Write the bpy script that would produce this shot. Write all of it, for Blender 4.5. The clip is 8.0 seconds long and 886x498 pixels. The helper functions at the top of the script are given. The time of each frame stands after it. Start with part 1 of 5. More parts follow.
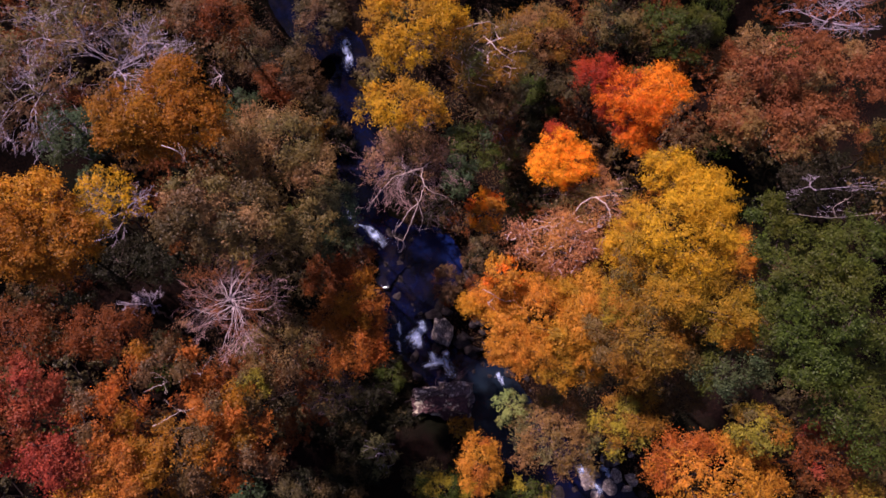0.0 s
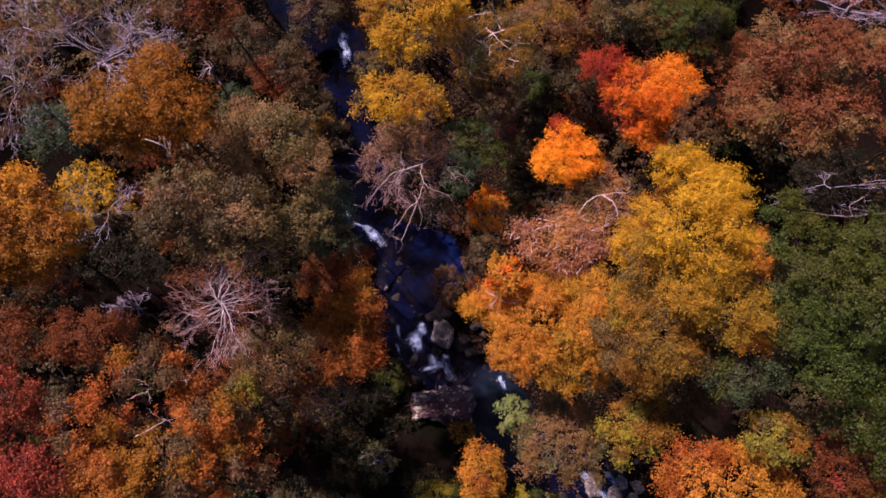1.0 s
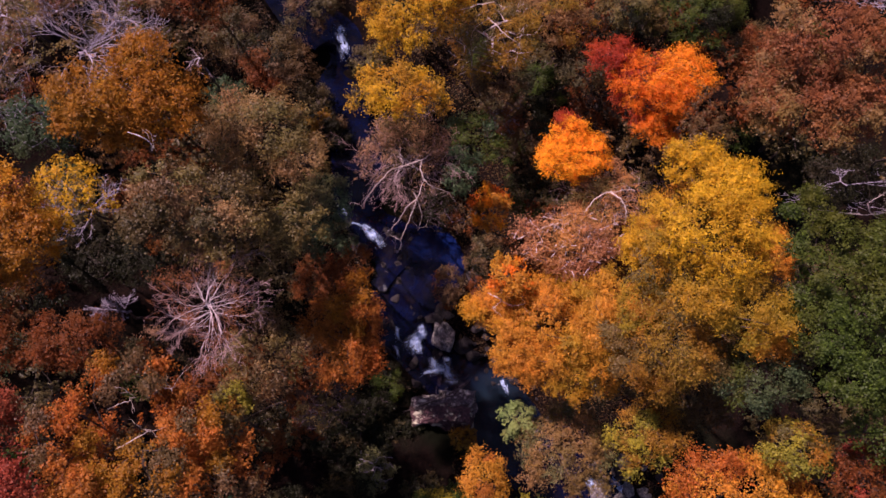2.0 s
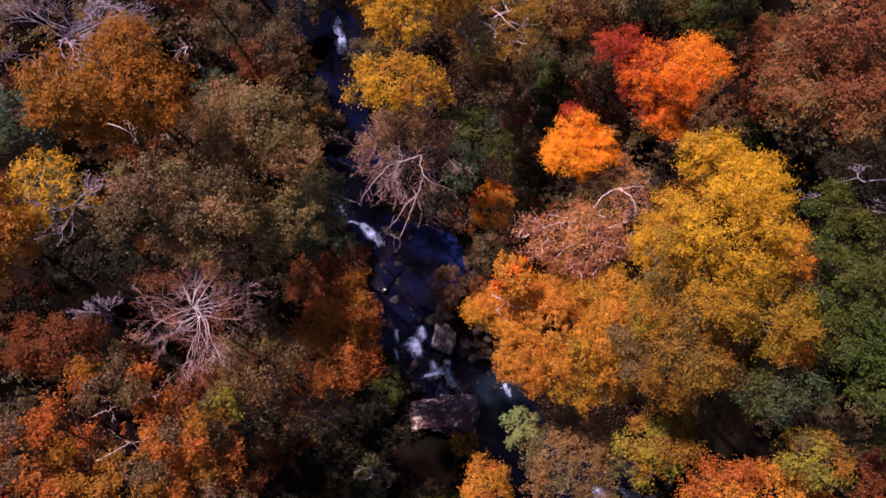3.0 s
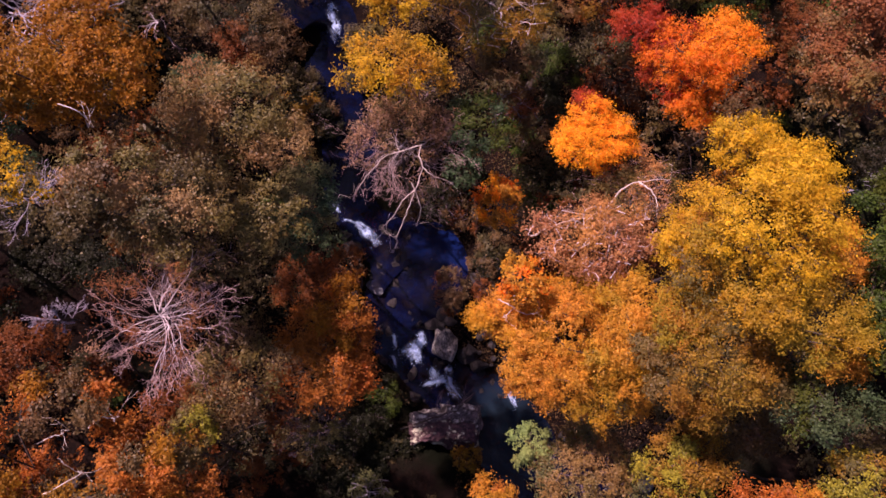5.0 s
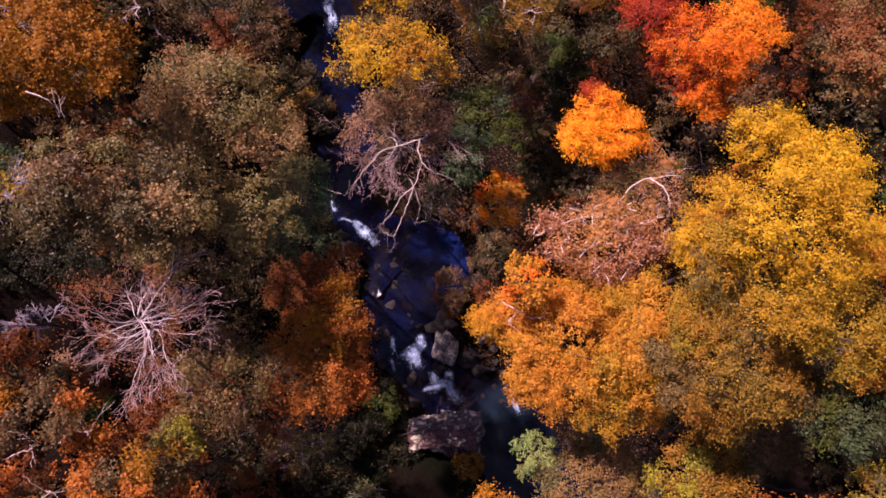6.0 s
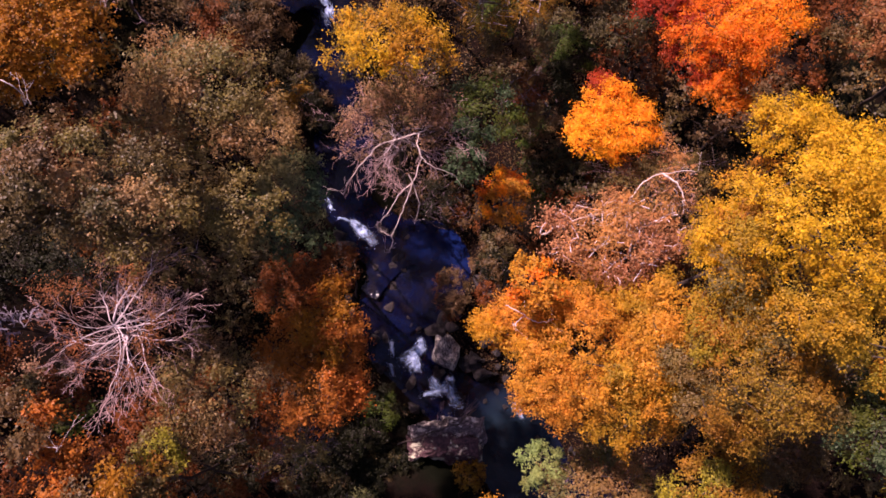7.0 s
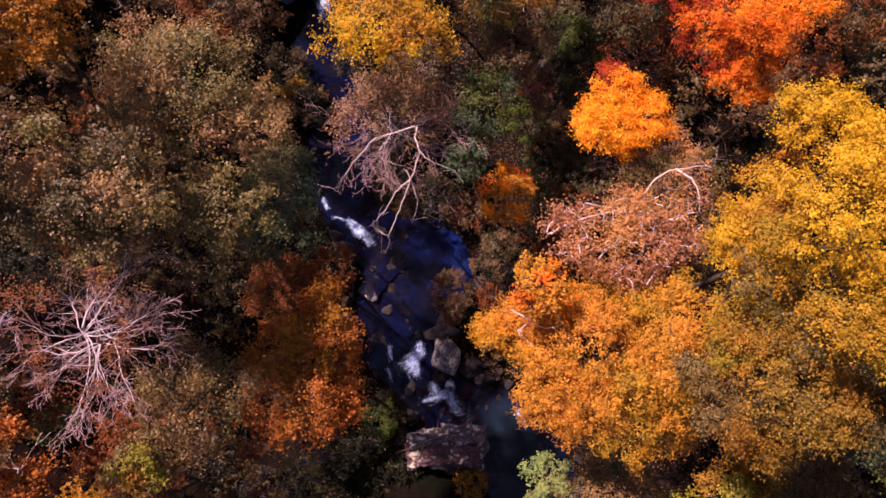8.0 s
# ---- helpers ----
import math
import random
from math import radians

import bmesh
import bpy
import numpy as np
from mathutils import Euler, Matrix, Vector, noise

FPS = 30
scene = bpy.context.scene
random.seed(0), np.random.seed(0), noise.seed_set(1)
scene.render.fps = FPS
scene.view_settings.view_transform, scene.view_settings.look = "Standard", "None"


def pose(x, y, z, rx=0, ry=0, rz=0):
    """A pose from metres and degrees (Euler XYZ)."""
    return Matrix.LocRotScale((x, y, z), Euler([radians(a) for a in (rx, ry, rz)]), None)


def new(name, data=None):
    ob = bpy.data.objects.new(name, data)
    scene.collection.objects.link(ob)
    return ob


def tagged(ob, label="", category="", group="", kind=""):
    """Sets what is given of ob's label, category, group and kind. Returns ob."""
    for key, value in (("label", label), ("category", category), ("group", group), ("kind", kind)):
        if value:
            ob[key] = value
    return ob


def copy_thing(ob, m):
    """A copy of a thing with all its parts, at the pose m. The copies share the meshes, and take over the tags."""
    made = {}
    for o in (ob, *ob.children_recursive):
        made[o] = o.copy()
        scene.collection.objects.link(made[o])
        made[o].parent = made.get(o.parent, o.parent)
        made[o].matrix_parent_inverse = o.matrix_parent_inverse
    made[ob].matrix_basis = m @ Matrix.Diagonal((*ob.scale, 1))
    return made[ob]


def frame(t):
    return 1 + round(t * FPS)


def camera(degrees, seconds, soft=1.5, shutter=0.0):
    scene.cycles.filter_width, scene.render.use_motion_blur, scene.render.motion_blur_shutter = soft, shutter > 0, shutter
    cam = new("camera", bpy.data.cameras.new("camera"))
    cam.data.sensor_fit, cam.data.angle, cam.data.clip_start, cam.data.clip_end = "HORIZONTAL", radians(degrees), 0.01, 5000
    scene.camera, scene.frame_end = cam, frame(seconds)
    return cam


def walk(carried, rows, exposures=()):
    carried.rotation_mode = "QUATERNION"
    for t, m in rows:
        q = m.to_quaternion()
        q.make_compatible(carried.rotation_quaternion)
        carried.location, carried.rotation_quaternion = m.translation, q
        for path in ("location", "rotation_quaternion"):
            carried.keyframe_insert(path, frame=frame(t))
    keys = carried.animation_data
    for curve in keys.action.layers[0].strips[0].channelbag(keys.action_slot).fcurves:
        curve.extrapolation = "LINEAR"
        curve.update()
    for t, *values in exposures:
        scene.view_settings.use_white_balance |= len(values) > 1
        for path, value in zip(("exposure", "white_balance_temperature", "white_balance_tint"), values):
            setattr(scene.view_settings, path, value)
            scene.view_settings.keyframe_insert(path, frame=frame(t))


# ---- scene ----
cam = camera(70.0, 8.0, soft=1.7)
METRES, EYE, TILT, LEAN, TURN = 10.0, 44.0, -70.0, 0.0, 0.0
ROWS = [
    (0.0, 0.0000, 0.0000, 0.0000, 0.000, 0.000, -0.000),
    (0.5, 0.0006, 0.0612, -0.0014, 0.021, 0.007, -0.010),
    (1.0, 0.0011, 0.1227, -0.0017, 0.035, 0.021, -0.010),
    (1.5, 0.0003, 0.1849, -0.0017, 0.056, 0.021, 0.000),
    (3.0, -0.0042, 0.3716, -0.0039, 0.076, -0.014, 0.030),
    (3.5, -0.0063, 0.4335, -0.0053, 0.090, -0.007, 0.030),
    (4.0, -0.0069, 0.4952, -0.0058, 0.097, 0.007, 0.040),
    (4.5, -0.0075, 0.5567, -0.0058, 0.104, 0.007, 0.050),
    (6.0, -0.0082, 0.7452, -0.0063, 0.132, 0.028, 0.060),
    (6.5, -0.0089, 0.8082, -0.0074, 0.153, 0.042, 0.070),
    (7.0, -0.0092, 0.8708, -0.0095, 0.174, 0.090, 0.070),
    (7.5, -0.0092, 0.9327, -0.0105, 0.174, 0.118, 0.090),
    (8.0, -0.0093, 0.9995, -0.0092, 0.174, 0.139, 0.120),
]
walk(cam, [(t, pose(0, 0, EYE, TILT, LEAN, TURN) @ pose(METRES * x, METRES * y, METRES * z, 90 + pitch, roll, yaw)) for t, x, y, z, yaw, pitch, roll in ROWS],
     exposures=[(0.0, 0.74, 6550, 54), (4.0, 0.95, 6600, 54), (8.0, 1.29, 6900, 54)])

# ---- sky, sun, exposure ----
SUN_ELEVATION, SUN_AZIMUTH = 56.0, -52.0          # degrees; azimuth clockwise from +y
world = bpy.data.worlds.new("autumn_sky")
scene.world = world
world.use_nodes = True
wn, wl = world.node_tree.nodes, world.node_tree.links
sky = wn.new("ShaderNodeTexSky")
sky.sky_type, sky.sun_disc = "NISHITA", False
sky.sun_elevation, sky.sun_rotation = radians(SUN_ELEVATION), radians(SUN_AZIMUTH)
wn["Background"].inputs["Strength"].default_value = 0.055
wl.new(sky.outputs["Color"], wn["Background"].inputs["Color"])
sun = new("sun", bpy.data.lights.new("sun", "SUN"))
sun.data.energy, sun.data.angle, sun.data.color = 4.9, radians(1.0), (1.0, 0.9, 0.76)
sun.matrix_world = pose(0, 0, 80, SUN_ELEVATION - 90, 0, -SUN_AZIMUTH)


# ---- materials ----
def nodes_of(name):
    m = bpy.data.materials.new(name)
    m.use_nodes = True
    n, l = m.node_tree.nodes, m.node_tree.links
    return m, n, l, n["Principled BSDF"]


def ramp_node(n, stops):
    r = n.new("ShaderNodeValToRGB")
    while len(r.color_ramp.elements) < len(stops):
        r.color_ramp.elements.new(0.5)
    for e, (p, c) in zip(r.color_ramp.elements, stops):
        e.position, e.color = p, (*c, 1)
    return r


def noise_node(n, l, scale, detail=4.0, rough=0.55, where="Object"):
    tc = n.new("ShaderNodeTexCoord")
    t = n.new("ShaderNodeTexNoise")
    t.inputs["Scale"].default_value, t.inputs["Detail"].default_value, t.inputs["Roughness"].default_value = scale, detail, rough
    l.new(tc.outputs[where], t.inputs["Vector"])
    return t


def mixed(n, l, a, b, fac, mode="MIX"):
    m = n.new("ShaderNodeMix")
    m.data_type, m.blend_type = "RGBA", mode
    for value, socket in ((fac, m.inputs[0]), (a, m.inputs[6]), (b, m.inputs[7])):
        if isinstance(value, (float, int)):
            socket.default_value = value
        elif isinstance(value, tuple):
            socket.default_value = (*value, 1)
        else:
            l.new(value, socket)
    return m.outputs[2]


def leaf_material(name, c1, c2, c3, glow=0.46, patch=0.35, gloss=0.18):
    """Leaves: each leaf has a slight tint of its own, twigs differ in tone, and patches of the crown turn towards the third colour."""
    m, n, l, b = nodes_of(name)
    geo = n.new("ShaderNodeNewGeometry")
    ramp = ramp_node(n, ((0.0, tuple(0.80 * v for v in c2)), (0.3, c2), (0.7, c1), (1.0, tuple(min(1.0, 1.15 * v) for v in c1))))
    l.new(geo.outputs["Random Per Island"], ramp.inputs["Fac"])
    big = noise_node(n, l, patch, 3.0)
    edge = ramp_node(n, ((0.42, (0, 0, 0)), (0.66, (1, 1, 1))))
    l.new(big.outputs["Fac"], edge.inputs["Fac"])
    turned = mixed(n, l, ramp.outputs["Color"], c3, edge.outputs["Color"])
    twig = noise_node(n, l, 3.4, 2.5, 0.6)
    tone = ramp_node(n, ((0.34, (0.58, 0.60, 0.62)), (0.5, (0.95, 0.95, 0.95)), (0.66, (1.28, 1.25, 1.15))))
    l.new(twig.outputs["Fac"], tone.inputs["Fac"])
    colour = mixed(n, l, turned, tone.outputs["Color"], 1.0, "MULTIPLY")
    l.new(colour, b.inputs["Base Color"])
    b.inputs["Roughness"].default_value = 0.5
    b.inputs["Specular IOR Level"].default_value = gloss
    tr = n.new("ShaderNodeBsdfTranslucent")
    l.new(colour, tr.inputs["Color"])
    mx = n.new("ShaderNodeMixShader")
    mx.inputs[0].default_value = glow
    l.new(b.outputs[0], mx.inputs[1])
    l.new(tr.outputs[0], mx.inputs[2])
    l.new(mx.outputs[0], n["Material Output"].inputs["Surface"])
    return m


def bark_material(name, dark, light, scale=6.0):
    m, n, l, b = nodes_of(name)
    t = noise_node(n, l, scale, 6.0, 0.65)
    r = ramp_node(n, ((0.3, dark), (0.62, light)))
    l.new(t.outputs["Fac"], r.inputs["Fac"])
    big = noise_node(n, l, 0.5, 2.0)
    l.new(mixed(n, l, r.outputs["Color"], tuple(0.6 * v for v in light), big.outputs["Fac"]), b.inputs["Base Color"])
    b.inputs["Roughness"].default_value = 0.85
    b.inputs["Specular IOR Level"].default_value = 0.15
    bump = n.new("ShaderNodeBump")
    bump.inputs["Strength"].default_value, bump.inputs["Distance"].default_value = 0.6, 0.03
    l.new(t.outputs["Fac"], bump.inputs["Height"])
    l.new(bump.outputs[0], b.inputs["Normal"])
    return m


def rock_material(name, dark, light, moss, cover=0.52, patch=3.0):
    """Weathered stone: mottled grain, thin dark cracks and lichen in patches with a hard edge."""
    m, n, l, b = nodes_of(name)
    fine = noise_node(n, l, 9.0, 8.0, 0.75)
    r = ramp_node(n, ((0.38, dark), (0.5, tuple(0.5 * (u + v) for u, v in zip(dark, light))), (0.6, light)))
    l.new(fine.outputs["Fac"], r.inputs["Fac"])
    warp = noise_node(n, l, 2.5, 3.0)
    crack = n.new("ShaderNodeTexVoronoi")
    crack.feature = "DISTANCE_TO_EDGE"
    crack.inputs["Scale"].default_value = 1.6
    l.new(warp.outputs["Color"], crack.inputs["Vector"])
    line = ramp_node(n, ((0.0, (0.25, 0.22, 0.22)), (0.035, (1, 1, 1))))
    l.new(crack.outputs["Distance"], line.inputs["Fac"])
    lichen = noise_node(n, l, patch, 7.0, 0.68)
    e = ramp_node(n, ((cover, (0, 0, 0)), (cover + 0.045, (1, 1, 1))))
    l.new(lichen.outputs["Fac"], e.inputs["Fac"])
    worn = mixed(n, l, r.outputs["Color"], moss, e.outputs["Color"])
    l.new(mixed(n, l, worn, line.outputs["Color"], 1.0, "MULTIPLY"), b.inputs["Base Color"])
    b.inputs["Roughness"].default_value = 0.62
    b.inputs["Specular IOR Level"].default_value = 0.2
    bump = n.new("ShaderNodeBump")
    bump.inputs["Strength"].default_value, bump.inputs["Distance"].default_value = 0.9, 0.1
    l.new(fine.outputs["Fac"], bump.inputs["Height"])
    l.new(bump.outputs[0], b.inputs["Normal"])
    return m


def ground_material():
    m, n, l, b = nodes_of("leaf_litter_soil")
    fine = noise_node(n, l, 7.0, 8.0, 0.75)
    # tones held near black: shade under the trees is put into the soil
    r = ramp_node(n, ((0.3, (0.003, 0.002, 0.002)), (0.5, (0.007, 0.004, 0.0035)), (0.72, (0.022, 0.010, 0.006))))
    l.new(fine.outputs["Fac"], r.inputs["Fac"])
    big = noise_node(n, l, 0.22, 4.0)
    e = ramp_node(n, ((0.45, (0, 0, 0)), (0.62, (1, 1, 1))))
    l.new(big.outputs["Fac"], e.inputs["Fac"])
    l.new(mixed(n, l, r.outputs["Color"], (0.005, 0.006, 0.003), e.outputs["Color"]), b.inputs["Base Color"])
    b.inputs["Roughness"].default_value = 0.9
    b.inputs["Specular IOR Level"].default_value = 0.04
    bump = n.new("ShaderNodeBump")
    bump.inputs["Distance"].default_value = 0.1
    l.new(fine.outputs["Fac"], bump.inputs["Height"])
    l.new(bump.outputs[0], b.inputs["Normal"])
    return m


def water_material():
    """Stream water: dark navy over rock and a brighter blue in the upper pool, both with reflected sky put into the
    colour, bottle green in the deep lower one.
    """
    m, n, l, b = nodes_of("stream_water")
    depth = noise_node(n, l, 0.9, 5.0, 0.65)
    bed = ramp_node(n, ((0.42, (0.0015, 0.003, 0.017)), (0.56, (0.002, 0.002, 0.008)), (0.72, (0.007, 0.005, 0.006))))
    l.new(depth.outputs["Fac"], bed.inputs["Fac"])
    tint = n.new("ShaderNodeVertexColor")
    tint.layer_name = "pool"
    parts = n.new("ShaderNodeSeparateColor")
    l.new(tint.outputs["Color"], parts.inputs["Color"])
    blue = mixed(n, l, bed.outputs["Color"], (0.003, 0.010, 0.058), parts.outputs["Blue"])
    l.new(mixed(n, l, blue, (0.007, 0.016, 0.026), parts.outputs["Green"]), b.inputs["Base Color"])
    b.inputs["Roughness"].default_value = 0.06
    b.inputs["IOR"].default_value = 1.33
    t = noise_node(n, l, 2.6, 4.0, 0.6)
    bump = n.new("ShaderNodeBump")
    bump.inputs["Strength"].default_value, bump.inputs["Distance"].default_value = 0.5, 0.06
    l.new(t.outputs["Fac"], bump.inputs["Height"])
    l.new(bump.outputs[0], b.inputs["Normal"])
    return m


def foam_material(name, wisps=False):
    """White water; as wisps it thins out towards the edge of the rush in streaks that follow the flow."""
    m, n, l, b = nodes_of(name)
    t = noise_node(n, l, 7.0, 6.0, 0.7)
    # blue skylight on shaded foam is put into the base colour
    r = ramp_node(n, ((0.3, (0.14, 0.25, 0.60)), (0.56, (0.52, 0.70, 0.99))))
    l.new(t.outputs["Fac"], r.inputs["Fac"])
    l.new(r.outputs["Color"], b.inputs["Base Color"])
    b.inputs["Roughness"].default_value = 0.5
    bump = n.new("ShaderNodeBump")
    bump.inputs["Distance"].default_value = 0.08
    l.new(t.outputs["Fac"], bump.inputs["Height"])
    l.new(bump.outputs[0], b.inputs["Normal"])
    if wisps:
        tc = n.new("ShaderNodeTexCoord")
        stretch = n.new("ShaderNodeMapping")
        stretch.inputs["Scale"].default_value = (5.5, 1.9, 1.0)
        l.new(tc.outputs["UV"], stretch.inputs["Vector"])
        streak = n.new("ShaderNodeTexNoise")
        streak.inputs["Scale"].default_value, streak.inputs["Detail"].default_value, streak.inputs["Roughness"].default_value = 1.0, 6.0, 0.68
        l.new(stretch.outputs[0], streak.inputs["Vector"])
        body = n.new("ShaderNodeVertexColor")
        body.layer_name = "body"
        thick = n.new("ShaderNodeMath")
        thick.operation = "MULTIPLY_ADD"
        thick.inputs[1].default_value = 2.1
        l.new(streak.outputs["Fac"], thick.inputs[0])
        l.new(body.outputs["Color"], thick.inputs[2])
        e = ramp_node(n, ((0.0, (0, 0, 0)), (0.45, (0.3, 0.3, 0.3)), (1.0, (1, 1, 1))))
        low = n.new("ShaderNodeMapRange")
        low.inputs["From Min"].default_value, low.inputs["From Max"].default_value = 1.42, 2.25
        l.new(thick.outputs[0], low.inputs["Value"])
        l.new(low.outputs["Result"], e.inputs["Fac"])
        clear = n.new("ShaderNodeBsdfTransparent")
        mx = n.new("ShaderNodeMixShader")
        l.new(e.outputs["Color"], mx.inputs[0])
        l.new(clear.outputs[0], mx.inputs[1])
        l.new(b.outputs[0], mx.inputs[2])
        l.new(mx.outputs[0], n["Material Output"].inputs["Surface"])
    return m


LEAF = {
    "yellow": leaf_material("leaf_yellow", (0.64, 0.385, 0.010), (0.53, 0.315, 0.010), (0.50, 0.275, 0.012)),
    "gold": leaf_material("leaf_gold", (0.56, 0.265, 0.014), (0.46, 0.21, 0.014), (0.36, 0.215, 0.016)),
    "olive_gold": leaf_material("leaf_olive_gold", (0.30, 0.19, 0.02), (0.24, 0.13, 0.02), (0.34, 0.14, 0.015)),
    "orange": leaf_material("leaf_orange", (0.62, 0.255, 0.026), (0.50, 0.20, 0.024), (0.52, 0.26, 0.022)),
    "amber": leaf_material("leaf_amber", (0.95, 0.43, 0.01), (0.90, 0.32, 0.01), (0.90, 0.27, 0.01)),
    "flame": leaf_material("leaf_flame", (0.86, 0.31, 0.010), (0.76, 0.235, 0.010), (0.80, 0.25, 0.010)),
    "scarlet": leaf_material("leaf_scarlet", (0.74, 0.178, 0.008), (0.62, 0.125, 0.008), (0.72, 0.21, 0.009)),
    "crimson": leaf_material("leaf_crimson", (0.36, 0.06, 0.032), (0.27, 0.04, 0.027), (0.31, 0.085, 0.034)),
    "rust": leaf_material("leaf_rust", (0.45, 0.13, 0.018), (0.35, 0.09, 0.016), (0.38, 0.145, 0.022)),
    "bronze": leaf_material("leaf_bronze", (0.36, 0.142, 0.009), (0.27, 0.100, 0.009), (0.30, 0.140, 0.011)),
    "umber": leaf_material("leaf_umber", (0.168, 0.090, 0.036), (0.118, 0.062, 0.025), (0.112, 0.078, 0.022), gloss=0.35),
    "moss": leaf_material("leaf_moss", (0.100, 0.082, 0.028), (0.074, 0.060, 0.021), (0.112, 0.070, 0.024), gloss=0.35),
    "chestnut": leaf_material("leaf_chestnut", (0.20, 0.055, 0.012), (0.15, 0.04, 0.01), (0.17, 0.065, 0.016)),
    "rose": leaf_material("leaf_rose", (0.46, 0.20, 0.10), (0.35, 0.155, 0.075), (0.46, 0.22, 0.06)),
    "ruby": leaf_material("leaf_ruby", (0.38, 0.044, 0.015), (0.28, 0.032, 0.013), (0.46, 0.075, 0.013)),
    # litter darkened along with the soil, for the shade it lies in
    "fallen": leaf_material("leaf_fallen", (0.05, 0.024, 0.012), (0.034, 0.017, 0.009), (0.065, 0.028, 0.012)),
    "brown": leaf_material("leaf_brown", (0.30, 0.155, 0.058), (0.22, 0.115, 0.042), (0.24, 0.15, 0.040), gloss=0.3),
    "tan": leaf_material("leaf_tan", (0.37, 0.215, 0.090), (0.27, 0.155, 0.062), (0.29, 0.195, 0.060), gloss=0.35),
    "russet": leaf_material("leaf_russet", (0.27, 0.092, 0.036), (0.205, 0.068, 0.027), (0.24, 0.10, 0.032)),
    "olive": leaf_material("leaf_olive", (0.165, 0.135, 0.034), (0.13, 0.105, 0.030), (0.19, 0.115, 0.032), gloss=0.35),
    "sage": leaf_material("leaf_sage", (0.17, 0.19, 0.08), (0.13, 0.15, 0.065), (0.20, 0.17, 0.065)),
    "green": leaf_material("leaf_green", (0.062, 0.104, 0.014), (0.036, 0.066, 0.012), (0.074, 0.084, 0.011), gloss=0.2),
    "teal": leaf_material("leaf_teal", (0.050, 0.104, 0.050), (0.036, 0.074, 0.038), (0.066, 0.092, 0.034), gloss=0.2),
    "blush": leaf_material("leaf_blush", (0.40, 0.22, 0.13), (0.30, 0.165, 0.095), (0.36, 0.20, 0.09)),
    # near-black green: the shade of the deep gaps is put into this leaf colour
    "shaded_green": leaf_material("leaf_shaded_green", (0.020, 0.024, 0.009), (0.014, 0.017, 0.008), (0.025, 0.019, 0.009)),
    "celery": leaf_material("leaf_celery", (0.26, 0.36, 0.12), (0.19, 0.28, 0.09), (0.30, 0.30, 0.09)),
    "honey": leaf_material("leaf_honey", (0.46, 0.245, 0.013), (0.36, 0.195, 0.013), (0.25, 0.19, 0.018)),
    "lime": leaf_material("leaf_lime", (0.40, 0.32, 0.025), (0.30, 0.25, 0.025), (0.22, 0.21, 0.03)),
}
BARK = bark_material("bark_brown", (0.02, 0.015, 0.013), (0.075, 0.055, 0.05))
PALE_BARK = bark_material("bark_pale", (0.42, 0.33, 0.36), (0.74, 0.62, 0.66))
BOUGH_BARK = bark_material("bark_bough", (0.33, 0.25, 0.24), (0.66, 0.54, 0.51))
FINE_BARK = bark_material("bark_fine_twigs", (0.24, 0.14, 0.14), (0.50, 0.33, 0.33))
TWIG_BARK = bark_material("bark_twigs", (0.05, 0.035, 0.045), (0.15, 0.105, 0.125))
GREY_BARK = bark_material("bark_grey", (0.25, 0.215, 0.28), (0.52, 0.455, 0.56))
ROCK = rock_material("rock_grey", (0.012, 0.009, 0.012), (0.046, 0.036, 0.040), (0.030, 0.028, 0.022))
PALE_ROCK = rock_material("rock_lichen", (0.032, 0.028, 0.034), (0.25, 0.225, 0.23), (0.44, 0.41, 0.36), 0.54)
SLAB = rock_material("rock_slab", (0.022, 0.013, 0.018), (0.13, 0.062, 0.070), (0.50, 0.48, 0.36), 0.54, 1.5)
SLAB_CREST = rock_material("rock_slab_crest", (0.032, 0.024, 0.030), (0.20, 0.155, 0.165), (0.48, 0.45, 0.42), 0.52, 2.2)
SOIL, WATER, FOAM, RUSH = ground_material(), water_material(), foam_material("froth"), foam_material("rushing_water", True)


# ---- mesh builders ----
def mesh_object(name, verts, faces, material, parent=None, smooth=False, label=""):
    me = bpy.data.meshes.new(name)
    me.from_pydata(verts, [], faces)
    me.materials.append(material)
    if smooth:
        me.shade_smooth()
    ob = new(name, me)
    ob.parent = parent
    return tagged(ob, label)


def unit(v):
    return v / np.maximum(np.linalg.norm(v, axis=-1, keepdims=True), 1e-9)


def leaf_mesh(rng, centres, length, width, lean):
    """One small pointed leaf at every centre, turned at random, its face more or less along lean."""
    n = len(centres)
    normal = unit(rng.normal(size=(n, 3)) * 0.5 + lean)
    along = unit(np.cross(normal, rng.normal(size=(n, 3))))
    side = np.cross(normal, along)
    size = rng.uniform(0.6, 1.35, (n, 1))
    a, s = along * length * 0.55 * size, side * width * 0.5 * size
    verts = np.empty((n, 3, 3))
    verts[:, 0], verts[:, 1], verts[:, 2] = centres + a, centres - a * 0.7 + s, centres - a * 0.7 - s
    return verts.reshape(-1, 3), np.arange(3 * n).reshape(n, 3)


